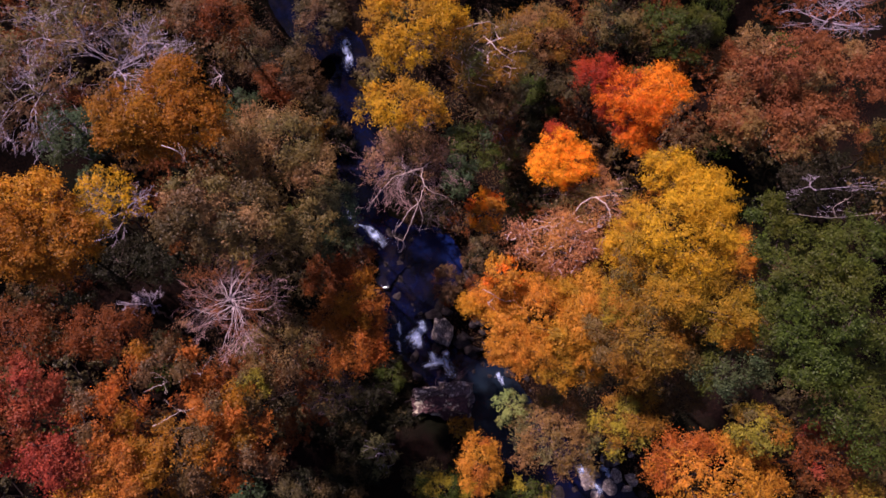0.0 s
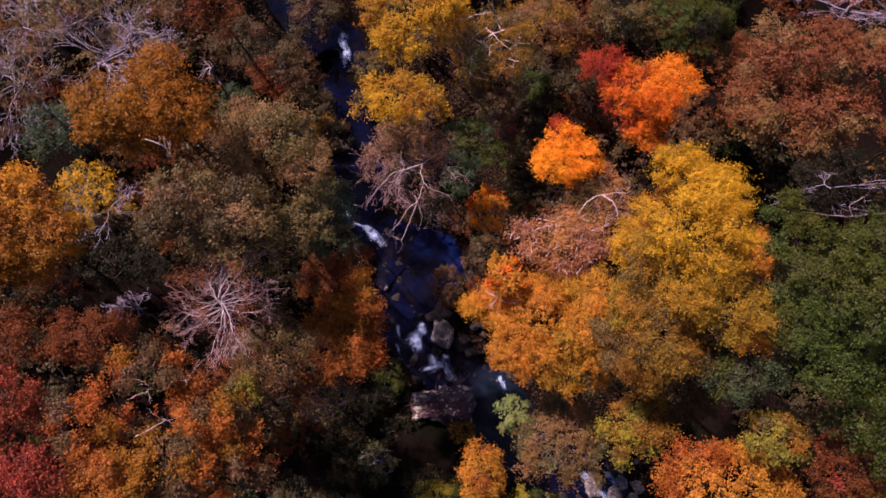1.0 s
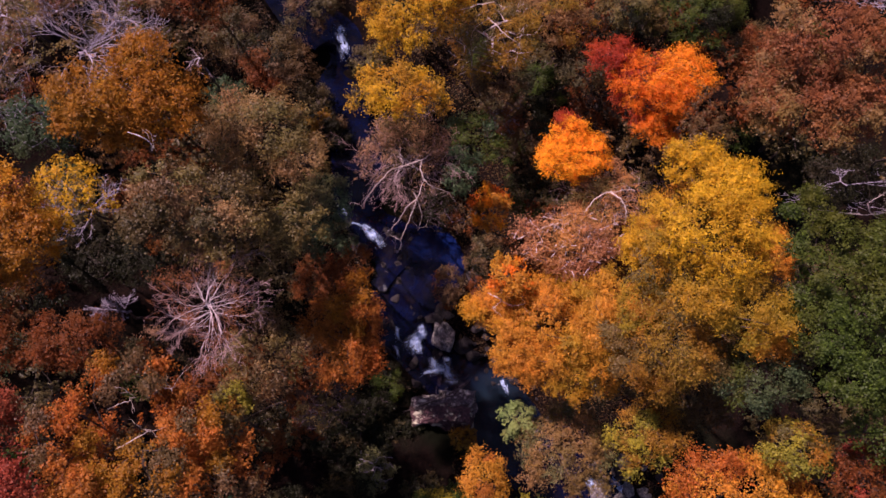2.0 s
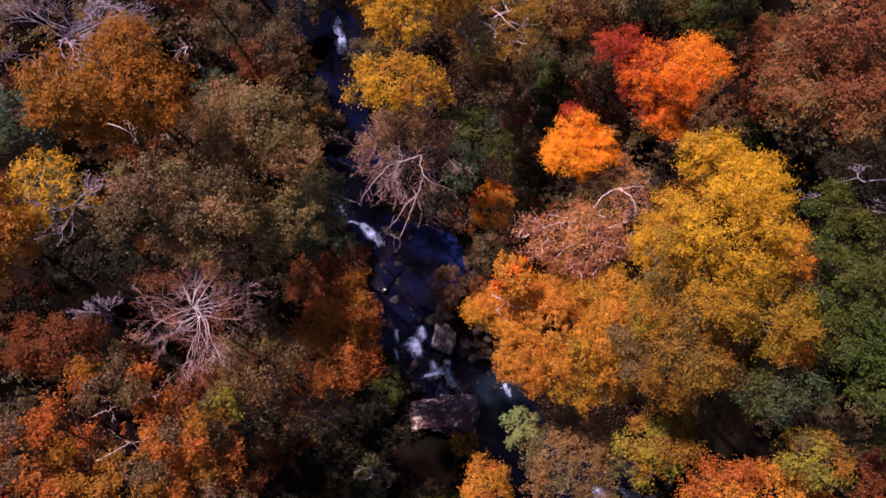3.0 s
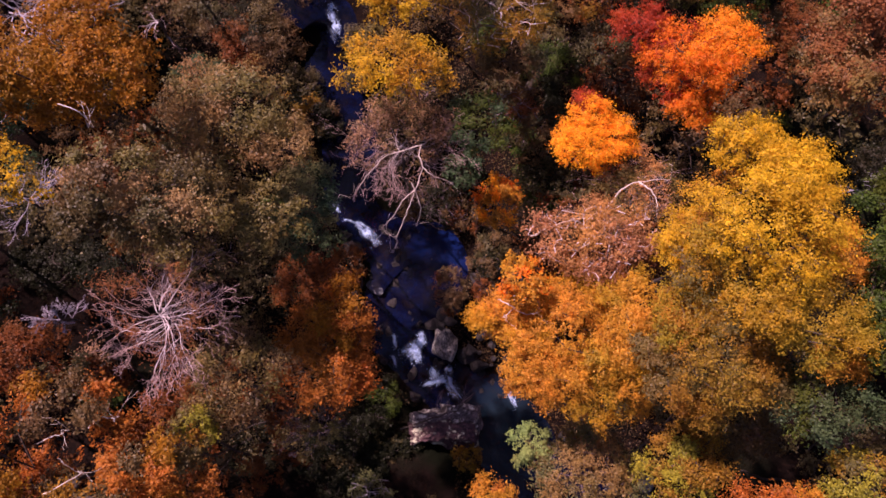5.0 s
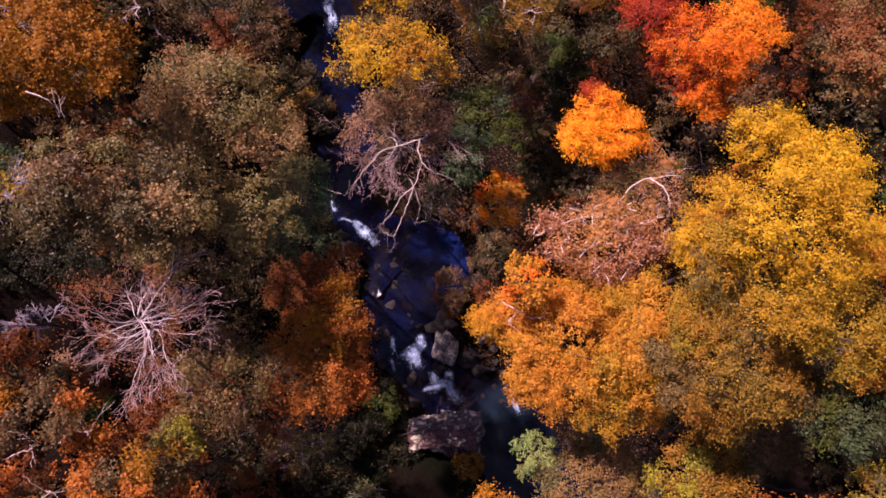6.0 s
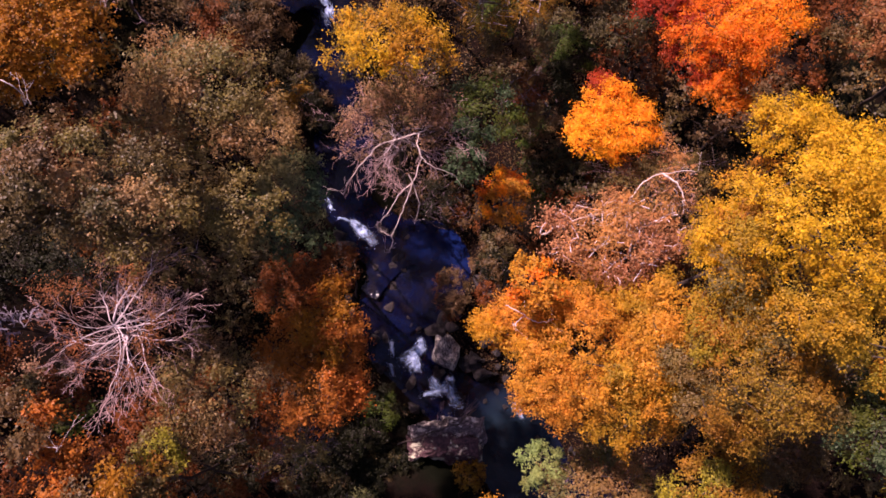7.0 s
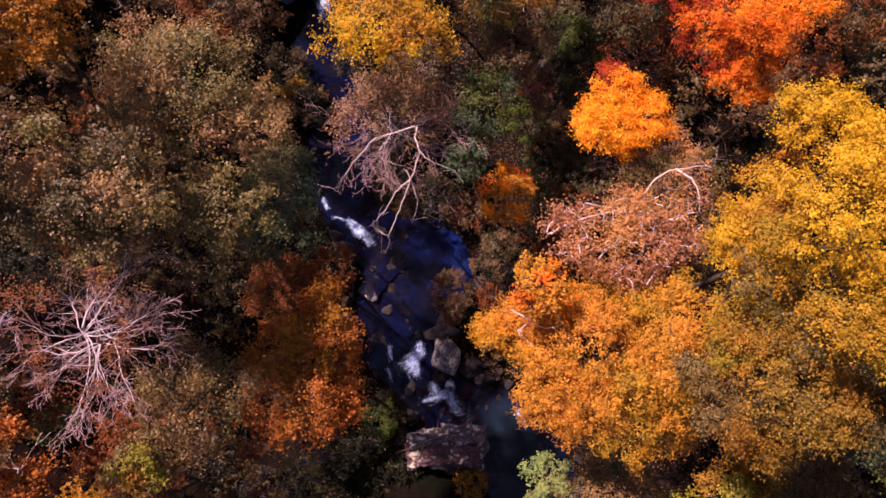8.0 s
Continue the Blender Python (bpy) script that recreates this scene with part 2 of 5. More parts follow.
def grow(rng, base, trunk_top, targets, step=0.7, tip=0.014, power=2.2, wander=0.10):
    """A branching skeleton from the base up a trunk and out to every target: places, parents, radii, limb numbers."""
    base, trunk_top = np.array(base, float), np.array(trunk_top, float)
    count = max(4, int(np.linalg.norm(trunk_top - base) / 1.2))
    pos, par, limb = [], [], []
    bow = rng.normal(size=3) * 0.05 * np.linalg.norm(trunk_top - base)
    for i in range(count + 1):
        f = i / count
        pos.append(base + (trunk_top - base) * f + bow * math.sin(math.pi * f) * (1, 1, 0) + rng.normal(size=3) * 0.05 * (i > 0))
        par.append(i - 1)
        limb.append(0)
    limbs = 0
    first = max(1, int(count * 0.35))
    order = np.argsort(np.linalg.norm(targets - trunk_top, axis=1))
    for k in order:
        t = targets[k]
        p = np.array(pos)
        d = t - p
        dist = np.linalg.norm(d, axis=1)
        flat = np.hypot(d[:, 0], d[:, 1])
        cost = dist + 1.2 * np.maximum(0, 0.25 * flat - d[:, 2])
        cost[:first] += 50
        j = int(np.argmin(cost))
        if limb[j] == 0:
            limbs += 1
            mine = limbs
        else:
            mine = limb[j]
        m = max(1, int(dist[j] / step))
        start = p[j]
        lift = np.array((0, 0, 0.16 * flat[j])) + rng.normal(size=3) * wander * dist[j]
        for i in range(1, m + 1):
            f = i / m
            pos.append(start + (t - start) * f + lift * (4 * f * (1 - f)) * 0.5 + rng.normal(size=3) * 0.06 * step * (i < m))
            par.append(j)
            limb.append(mine)
            j = len(pos) - 1
    pos, par, limb = np.array(pos), np.array(par), np.array(limb)
    load = np.zeros(len(pos))
    for i in range(len(pos) - 1, -1, -1):
        if load[i] == 0:
            load[i] = tip ** power
        if par[i] >= 0:
            load[par[i]] += load[i]
    return pos, par, load ** (1 / power), limb


def ramify(rng, base, trunk_top, radii, limbs=9, depth=4, thick=0.03, droop=0.0, rise=0.45, wild=1.0):
    """The skeleton of a bare tree: limbs that sweep outwards from the trunk's top, with side branches all along them, and twigs on those."""
    base, trunk_top, radii = np.array(base, float), np.array(trunk_top, float), np.array(radii, float)
    pos, par, rad, limb = [], [], [], []
    count = max(4, int(np.linalg.norm(trunk_top - base) / 1.2))
    for i in range(count + 1):
        pos.append(base + (trunk_top - base) * i / count + rng.normal(size=3) * 0.06 * (i > 0))
        par.append(i - 1)
        rad.append(thick * (2.6 - 1.5 * i / count))
        limb.append(0)
    reach = float(np.mean(radii))
    heap = []
    for k in range(limbs):
        a = 2 * math.pi * (k + rng.uniform(-0.6, 0.6)) / limbs
        way = unit(np.array((math.cos(a), math.sin(a), rng.uniform(0.1, 1.0) * rise * 2)))
        heap.append((count - int(rng.integers(0, 3)), way, reach * rng.uniform(0.65, 1.12), thick * rng.uniform(0.6, 1.2), depth - 1, k + 1))
    while heap:
        j, way, length, r, left, mine = heap.pop()
        n = (3, 4, 6, 10)[min(left, 3)]
        bend = rng.normal(size=3) * 0.16 * wild
        for i in range(n):
            away = unit((pos[j] - trunk_top) * (1, 1, 0) + way * 0.01)
            way = unit(way + bend * 0.5 + away * 0.07 / wild + rng.normal(size=3) * 0.13 * wild + (0, 0, 0.015 - droop))
            here = max(0.004, r * (1 - 0.7 * (i + 1) / n))
            pos.append(pos[j] + way * (radii / reach) * length / n)
            par.append(j)
            rad.append(here)
            limb.append(mine)
            j = len(pos) - 1
            if left > 0 and i >= n * 0.2:
                for _ in range(1 if rng.random() < (0.9 if left > 1 else 0.55) else 0):
                    turn = unit(np.cross(way, rng.normal(size=3)))
                    heap.append((j, unit(way + turn * rng.uniform(0.5, 1.1)), length * rng.uniform(0.3, 0.6) * (1.2 - 0.5 * i / n) * (1.25 if left == 1 else 1.0), max(0.004, here * rng.uniform(0.55, 0.85)), left - 1, mine))
    return np.array(pos), np.array(par), np.array(rad), np.array(limb)


def tubes(pos, par, rad, pick, sides):
    """Tapered limbs round the chosen edges of a skeleton; the thickest branch at a fork goes on without a break."""
    e = np.array([i for i in pick if par[i] >= 0])
    way = np.zeros_like(pos)
    has = par >= 0
    way[has] = unit(pos[has] - pos[par[has]])
    way[~has] = (0, 0, 1)
    u = unit(np.cross(way, np.array((0.31, 0.23, 0.92))))
    v = np.cross(way, u)
    a = np.arange(sides) * 2 * math.pi / sides
    ring = u[:, None] * np.cos(a)[None, :, None] + v[:, None] * np.sin(a)[None, :, None]
    slot = {int(i): k for k, i in enumerate(e)}
    rings = [pos[i] + ring[i] * rad[i] for i in e]
    heir = {}
    for i in e:
        p = int(par[i])
        if p not in heir or rad[i] > rad[heir[p]]:
            heir[p] = int(i)
    k = np.arange(sides)
    faces = []
    for i in e:
        p = int(par[i])
        if p in slot and heir[p] == i:
            low = slot[p]
        else:
            low = len(rings)
            rings.append(pos[p] + ring[p] * min(rad[p], rad[i] * 1.35))
        high = slot[int(i)]
        faces.append(np.stack((low * sides + k, low * sides + (k + 1) % sides, high * sides + (k + 1) % sides, high * sides + k), 1))
    return np.concatenate(rings), np.concatenate(faces)


# ---- the lie of the land ----
STREAM = [
    (-10.5, 46.0, 13.5, 1.6), (-11.5, 36.0, 10.5, 1.6), (-9.6, 30.0, 8.6, 1.5), (-7.0, 27.9, 7.6, 1.1), (-7.1, 26.2, 5.9, 1.7), (-5.9, 22.0, 4.6, 1.5),
    (-5.7, 18.4, 3.9, 1.3), (-5.2, 17.0, 3.4, 1.1), (-3.4, 15.6, 2.3, 1.5), (-1.6, 14.3, 2.1, 3.0), (-2.4, 12.2, 1.9, 2.4),
    (-2.7, 10.4, 1.6, 1.7), (-1.7, 9.0, 0.8, 1.4), (0.2, 7.2, 0.1, 1.4), (2.6, 5.9, -0.1, 1.9), (4.0, 4.0, -0.15, 2.3), (5.6, 1.8, -0.3, 1.6),
    (9.6, -0.4, -0.7, 1.7), (12.5, -5.0, -1.4, 1.7), (12.0, -16.0, -2.6, 1.8),
]


def smooth_path(points, per=8):
    p = np.array(points, float)
    out = []
    for i in range(len(p) - 1):
        a, b, c, d = p[max(i - 1, 0)], p[i], p[i + 1], p[min(i + 2, len(p) - 1)]
        for t in np.arange(per) / per:
            q = 0.5 * (2 * b + (c - a) * t + (2 * a - 5 * b + 4 * c - d) * t * t + (3 * b - a - 3 * c + d) * t ** 3)
            q[2:] = b[2:] + (c[2:] - b[2:]) * t
            out.append(q)
    out.append(p[-1])
    return np.array(out)


BED = smooth_path(STREAM)


def rolling(x, y):
    return (0.35 * np.sin(0.61 * x + 1.3) * np.cos(0.53 * y) + 0.22 * np.sin(1.31 * x - 0.8 * y) + 0.12 * np.sin(2.7 * y + 1.9 * x)
            + 0.07 * np.sin(5.1 * x + 0.7) * np.sin(4.3 * y))


def ground_height(x, y):
    """Height of the ground: a stream bed that steps down the valley between rising banks."""
    x, y = np.atleast_1d(np.asarray(x, float)), np.atleast_1d(np.asarray(y, float))
    d = np.hypot(x[:, None] - BED[None, :, 0], y[:, None] - BED[None, :, 1])
    w = np.exp(-(d - d.min(1, keepdims=True)) * 2.2)
    level = (w * BED[None, :, 2]).sum(1) / w.sum(1)
    half = (w * BED[None, :, 3]).sum(1) / w.sum(1)
    off = np.maximum(d.min(1) - half, 0)
    beyond = np.clip(np.abs(y - 12) - 30, 0, None) * np.sign(y - 12)
    bank = 0.9 * (1 - np.exp(-off / 0.7)) + 9.0 * (1 - np.exp(-off * 0.030)) + 12 * (1 - np.exp(-off / 150))
    bed = -0.35 * np.exp(-(off / 0.6) ** 2)
    return level + bank + bed + rolling(x, y) * np.clip(off / 2.0, 0.08, 1) + 8 * np.tanh(beyond / 120)


def ground_at(x, y):
    return float(ground_height(x, y)[0])


def stream_level(x, y):
    """Height of the water over a place, or of the ground where that stands higher."""
    d = np.hypot(BED[:, 0] - x, BED[:, 1] - y)
    w = np.exp(-(d - d.min()) * 5.0)
    return max(float((w * BED[:, 2]).sum() / w.sum()), ground_at(x, y))


def build_ground():
    fine = np.arange(-26, 26.01, 0.35)
    far = np.array([30, 36, 44, 56, 75, 100, 150, 230, 360, 600, 1000, 1800, 3000.0])
    xs = np.concatenate((-far[::-1], fine, far))
    ys = np.concatenate((-far[::-1] + 2, np.arange(-16, 46.01, 0.35), far + 20))
    gx, gy = np.meshgrid(xs, ys)
    z = np.concatenate([ground_height(a, b) for a, b in zip(gx, gy)])
    verts = np.stack((gx.ravel(), gy.ravel(), z), 1)
    nx, ny = len(xs), len(ys)
    i = (np.arange(ny - 1)[:, None] * nx + np.arange(nx - 1)[None]).ravel()
    faces = np.stack((i, i + 1, i + nx + 1, i + nx), 1)
    tagged(mesh_object("ground", verts, faces, SOIL, smooth=True), "forest soil darkened for shade, under brown leaf litter", "ground", kind="structure")


def build_water():
    rng = np.random.default_rng(3)
    across = np.linspace(-1, 1, 15)
    path = smooth_path(STREAM, 14)
    tangent = unit(np.gradient(path[:, :2], axis=0))
    normal = np.stack((-tangent[:, 1], tangent[:, 0]), 1)
    w = (path[:, 3] + 0.55)[:, None] * across[None]
    x, y = path[:, 0:1] + normal[:, 0:1] * w, path[:, 1:2] + normal[:, 1:2] * w
    z = path[:, 2:3] + 0.03 * np.sin(3.1 * x + 2.0 * y) * np.sin(2.3 * y - x) + rng.normal(size=x.shape) * 0.008
    verts = np.stack((x, y, z), 2).reshape(-1, 3)
    n, k = x.shape
    i = (np.arange(n - 1)[:, None] * k + np.arange(k - 1)[None]).ravel()
    ob = mesh_object("water", verts, np.stack((i, i + 1, i + k + 1, i + k), 1), WATER, smooth=True)
    px, py = verts[:, 0], verts[:, 1]
    green = np.clip(1.5 - np.hypot(px - 3.4, (py - 4.6) * 0.8) / 2.2, 0, 1)
    # blue: where the pool mirrors the sky, painted as a soft patch
    blue = np.clip(1.6 - np.hypot((px - 0.5) * 0.7, py - 15.4) / 1.3, 0, 1)
    colours(ob.data, "pool", np.stack((green * 0, green, blue, green * 0 + 1), 1))
    tagged(ob, "dark blue mountain stream running over rocks", "water", kind="structure")


def colours(me, name, values):
    me.color_attributes.new(name, "FLOAT_COLOR", "POINT").data.foreach_set("color", np.asarray(values, np.float32).ravel())


def white_water(label, tongues, seed, froth=500):
    """A broken rush of water: thin rumpled tongues over the stream, each (line, width at its start, width at its end), with drops and froth thrown along them."""
    rng = np.random.default_rng(seed)
    first = tongues[0][0][-1]
    root = np.array((*first, stream_level(*first)))
    fall = tagged(new("waterfall"), label, "waterfall", "falls of the stream")
    fall.location = root
    ball = np.array([(1, 0, 0), (-0.5, 0.87, 0), (-0.5, -0.87, 0), (0, 0, 0.8)])
    skin = np.array([(0, 1, 3), (1, 2, 3), (2, 0, 3)])
    lumps, total = [], sum(len(line) for line, _, _ in tongues)
    for line, w0, w1 in tongues:
        path = smooth_path([(*q, 0.0, 0.0) for q in line], 12)[:, :2]
        n, k = len(path), 17
        f, o = np.linspace(0, 1, n), np.linspace(-1, 1, k)
        way = unit(np.gradient(path, axis=0))
        side = np.stack((-way[:, 1], way[:, 0]), 1)
        wide = (w0 + (w1 - w0) * f)[:, None] * o[None] * 1.35
        flat = path[:, None] + side[:, None] * wide[..., None]
        z = np.array([stream_level(a, b) for a, b in flat.reshape(-1, 2)]).reshape(n, k)
        z += 0.07 + 0.03 * rng.normal(size=(n, k)) + 0.07 * (1 - o[None] ** 2) * np.sin(9 * f + seed)[:, None] ** 2
        sheet = np.concatenate((flat, z[..., None]), 2)
        i = (np.arange(n - 1)[:, None] * k + np.arange(k - 1)[None]).ravel()
        ob = mesh_object("sheet", sheet.reshape(-1, 3) - root, np.stack((i, i + 1, i + k + 1, i + k), 1), RUSH, fall, True)
        body = (1 - np.abs(o) ** 1.7)[None] * np.clip(np.minimum(f / 0.15, (1 - f) / 0.3), 0, 1)[:, None] ** 0.7
        colours(ob.data, "body", np.repeat(body.reshape(-1, 1), 4, 1))
        run = np.concatenate(((0,), np.cumsum(np.linalg.norm(np.diff(path, axis=0), axis=1))))
        uv = np.stack((wide + seed, np.repeat(run[:, None], k, 1)), 2).reshape(-1, 2)
        index = np.empty(len(ob.data.loops), np.int32)
        ob.data.loops.foreach_get("vertex_index", index)
        ob.data.uv_layers.new(name="flow").data.foreach_set("uv", uv[index].astype(np.float32).ravel())
        # froth and drops
        m = froth * len(line) // total
        row, col = rng.integers(1, n, m), np.clip((rng.normal(size=m) * 0.2 * k + k / 2).astype(int), 0, k - 1)
        at = sheet[row, col] + rng.normal(size=(m, 3)) * (0.05, 0.05, 0.03) + (0, 0, 0.02)
        size = (0.005 + 0.014 * rng.random((m, 1, 1)) ** 3)
        lumps.append(at[:, None] + ball[None] * size * rng.uniform(0.6, 1.6, (m, 4, 1)))
    lumps = np.concatenate(lumps)
    faces = (np.arange(len(lumps))[:, None, None] * 4 + skin[None]).reshape(-1, 3)
    tagged(mesh_object("froth", lumps.reshape(-1, 3) - root, faces, FOAM, fall, True), "white froth", kind="stuff")
    return fall


# ---- rocks ----
def rock_mesh(name, seed, flat=0.6, angular=0.42, detail=4):
    rng = np.random.default_rng(seed)
    bm = bmesh.new()
    bmesh.ops.create_icosphere(bm, subdivisions=detail, radius=1.0)
    planes = [(Vector(unit(rng.normal(size=3))), rng.uniform(0.45, 0.8)) for _ in range(11)]
    shift = Vector(rng.uniform(-50, 50, 3))
    for v in bm.verts:
        for nrm, d in planes:
            over = v.co.dot(nrm) - d
            if over > 0:
                v.co -= nrm * over * angular * 1.6
        v.co *= 1 + 0.16 * noise.noise(v.co * 1.7 + shift) + 0.07 * noise.noise(v.co * 5 + shift) + 0.03 * noise.noise(v.co * 11 + shift)
        v.co.z *= flat
    me = bpy.data.meshes.new(name)
    bm.to_mesh(me)
    bm.free()
    return me


def boulder(x, y, z, size, turn=0.0, label="grey weathered boulder lying in the stream", seed=1, material=None, flat=0.6, stretch=1.0, name="boulder", group="stream boulders", tip=0.0):
    me = rock_mesh(name, seed, flat, detail=4 if size > 0.6 else 3 if size > 0.25 else 2, angular=0.6)
    me.materials.append(material or ROCK)
    ob = new(name, me)
    ob.matrix_world = pose(x, y, z, tip, tip * 0.6, turn) @ Matrix.Diagonal((size * stretch, size, size, 1))
    return tagged(ob, label, "boulder", group)


# ---- trees ----
LEAFAGE = 3.6                                    # layers of leaves on the outside of a crown


def crown_points(rng, centre, radii, lobes, clumps, low=-0.35, lobe_size=0.3, between=0.5):
    """Places of leafy twigs and their outward ways: rounded lobes over the outside of a crown, uneven, and the thinner leafage that shows between them."""
    centre, radii = np.array(centre, float), np.array(radii, float)
    i = np.arange(lobes) + 0.5
    z = 1 - i / lobes * (1 - low)
    turn = i * 2.39996 + rng.uniform(0, 6.28)
    r = np.sqrt(np.clip(1 - z * z, 0, 1))
    ways = unit(np.stack((r * np.cos(turn), r * np.sin(turn), z), 1) + rng.normal(size=(lobes, 3)) * 0.22)
    reach = np.clip(rng.normal(0.70, 0.11, (lobes, 1)), 0.4, 0.9)
    heads = centre + ways * radii * reach
    size = lobe_size * rng.uniform(0.55, 1.25, lobes) * (radii.prod() ** (1 / 3))
    out, lobe, face = [], [], []
    for k in range(lobes):
        n = max(3, int(clumps * (size[k] / size.mean()) ** 1.6))
        w = unit(rng.normal(size=(n, 3)) * 0.85 + ways[k] * 0.9 + (0, 0, 0.5))
        out.append(heads[k] + w * size[k] * rng.uniform(0.55, 1.1, (n, 1)) * (1, 1, 0.7))
        face.append(w)
        lobe += [k] * n
    n = int(between * len(lobe))
    w = unit(rng.normal(size=(n, 3)))
    w[:, 2] = np.where(w[:, 2] < low, -w[:, 2], w[:, 2])
    out.append(centre + w * radii * rng.uniform(0.6, 0.88, (n, 1)))
    face.append(w)
    lobe += list(np.argmax(w @ ways.T, 1))
    return np.concatenate(out), np.array(lobe), np.concatenate(face)


def tree(label, x, y, centre, radii, leaves, seed, density=LEAFAGE, leaf=0.07, lobes=26, clumps=20, bark=None, name="tree", category="tree", group="", fill=1.0,
         low=-0.35, tip=0.014, spread=0.175, blend=None, twigs=0, lobe_size=0.3, trunk_to=-0.1, up=0.5, limbs=7, bare=None, crowns=None, boughs=(), thick_bough=0.026, between=0.5):
    """A broadleaf tree rooted at x, y. leaves: names of leaf colours; blend(place) picks one of them for a place in the crown,
    else each lobe has its own. fill: the share of twigs that still carry leaves. twigs: bare twig ends besides.
    bare: how its limbs fork, for a tree that has lost most of its leaves."""
    rng = np.random.default_rng(seed)
    centre, radii = np.array(centre, float), np.array(radii, float)
    base = np.array((x, y, ground_at(x, y) - 0.15))
    # the crown is one rounded head, or several heads of their own size and tint
    heads = crowns + [(centre - (0, 0, 0.9), radii * 0.86, -1)] if crowns else [(centre, radii, -1)]
    found = []
    area = 0.0
    for c, r, tint in heads:
        c, r = np.array(c, float), np.array(r, float)
        many = int(lobes * 1.35) if crowns is None else int(7 + 1.5 * r[0] * r[1])
        p, k, f = crown_points(rng, c, r, many, clumps, low, lobe_size if crowns is None else 0.34, between)
        area += 2.24 * (r[0] * r[1] + r[0] * r[2] + r[1] * r[2])
        tone = np.array([blend(q, rng) for q in (p - c) / r]) if blend else rng.integers(0, len(leaves), many)[k] if tint < 0 else np.full(len(p), tint)
        found.append((p, f, tone))
    pts, face, tone = (np.concatenate(q) for q in zip(*found))
    ok = pts[:, 2] > base[2] + 0.3
    pts, face, tone = pts[ok], face[ok], tone[ok]
    targets = pts[rng.random(len(pts)) < (0.15 if fill > 0 else 0.0)]
    if twigs:
        w = unit(rng.normal(size=(twigs, 3)) + (0, 0, 0.25))
        ends = centre + w * radii * rng.uniform(0.35, 1.05, (twigs, 1))
        targets = np.concatenate((targets, ends[ends[:, 2] > base[2] + 0.5]))
    root = tagged(new(name), label, category, group)
    root.location = base
    top = centre + (0, 0, trunk_to * radii[2])
    if bare is None:
        pos, par, rad, limb = grow(rng, base, top, targets, tip=tip)
    else:
        pos, par, rad, limb = ramify(rng, base, top, radii, **bare)
    pos = pos - base
    skin = bark or BARK
    trunk_nodes = np.nonzero(limb == 0)[0]
    rad[trunk_nodes] = np.clip(0.75 * rad[trunk_nodes], 0.05, 0.17)
    rad[0] *= 1.35
    mesh_object("trunk", *tubes(pos, par, rad, trunk_nodes, 9), BARK, root, True)
    for line in boughs:
        bend = smooth_path([(*q, 0.0) for q in line], 5)[:, :3]
        n = len(bend)
        thin = np.linspace(thick_bough, 0.010, n)
        bend[1:] += rng.normal(size=(n - 1, 3)) * 0.018
        arm = mesh_object("bough", *tubes(bend - base, np.arange(n) - 1, thin, range(1, n), 7), BOUGH_BARK, root, True, "pale bare bough")
        fine = ramify(rng, bend[-2], bend[-1], (0.7, 0.7, 0.5), limbs=2, depth=2, thick=0.0045, wild=1.5)
        mesh_object("bough_end", *tubes(fine[0] - base, fine[1], np.minimum(fine[2], 0.02), range(len(fine[0])), 4), BOUGH_BARK, arm, True)
    thin_from = 0.0046 if bare else 0.0
    if bare:
        tagged(mesh_object("twig_haze", *tubes(pos, par, rad, np.nonzero((limb > 0) & (rad < thin_from))[0], 3), FINE_BARK if skin is PALE_BARK else skin, root, True, "fine brownish twigs"), kind="stuff")
    numbers, counts = np.unique(limb[(limb > 0) & (rad >= thin_from)], return_counts=True)
    main = numbers[np.argsort(-counts)][:limbs]
    for k in main:
        mine = limb == k
        mesh_object("limb", *tubes(pos, par, rad, np.nonzero(mine & (rad >= thin_from))[0], 4 if bare else 3), skin, root, True)
    rest = np.nonzero((limb > 0) & ~np.isin(limb, main) & (rad >= thin_from))[0]
    if len(rest):
        tagged(mesh_object("branchwork", *tubes(pos, par, rad, rest, 3), skin, root, True), kind="stuff")
    if fill > 0:
        keep = rng.random(len(pts)) < fill
        pts, face, tone = pts[keep], face[keep], tone[keep]
        each = max(6, int(area * density * fill / leaf ** 2 / max(1, len(pts))))
        for c, colour in enumerate(leaves):
            mine = tone == c
            if not mine.any():
                continue
            size = rng.uniform(0.5, 1.6, (mine.sum(), 1, 1)) * min(spread, 0.11 * float(radii.mean()))
            # a spray: leaves along a short twig that points outwards, wide at its foot and thin at its tip
            out = rng.uniform(-1.1, 1.0, (mine.sum(), each, 1))
            wide = 1.45 - 0.75 * (out + 1.1) / 2.1
            puff = unit(rng.normal(size=(mine.sum(), each, 3))) * rng.random((mine.sum(), each, 1)) ** 0.5 * wide * (1, 1, 0.65)
            aim = unit(face[mine] * (1, 1, 0.55) + rng.normal(size=(mine.sum(), 3)) * 0.35)[:, None]
            at = (pts[mine][:, None] + (puff + aim * out * 1.5) * size).reshape(-1, 3) - base
            lean = np.repeat(face[mine], each, 0) * 0.75 + (0, 0, up)
            tagged(mesh_object("crown", *leaf_mesh(rng, at, leaf, leaf * 0.78, lean), LEAF[colour], root), kind="stuff")
    return root


def upper_part(p, rng):
    """Leaves remain on the upstream half of the crown only; -1 stands for none."""
    return -1 if p[1] + rng.normal() * 0.22 < 0.0 else int(rng.integers(0, 2))


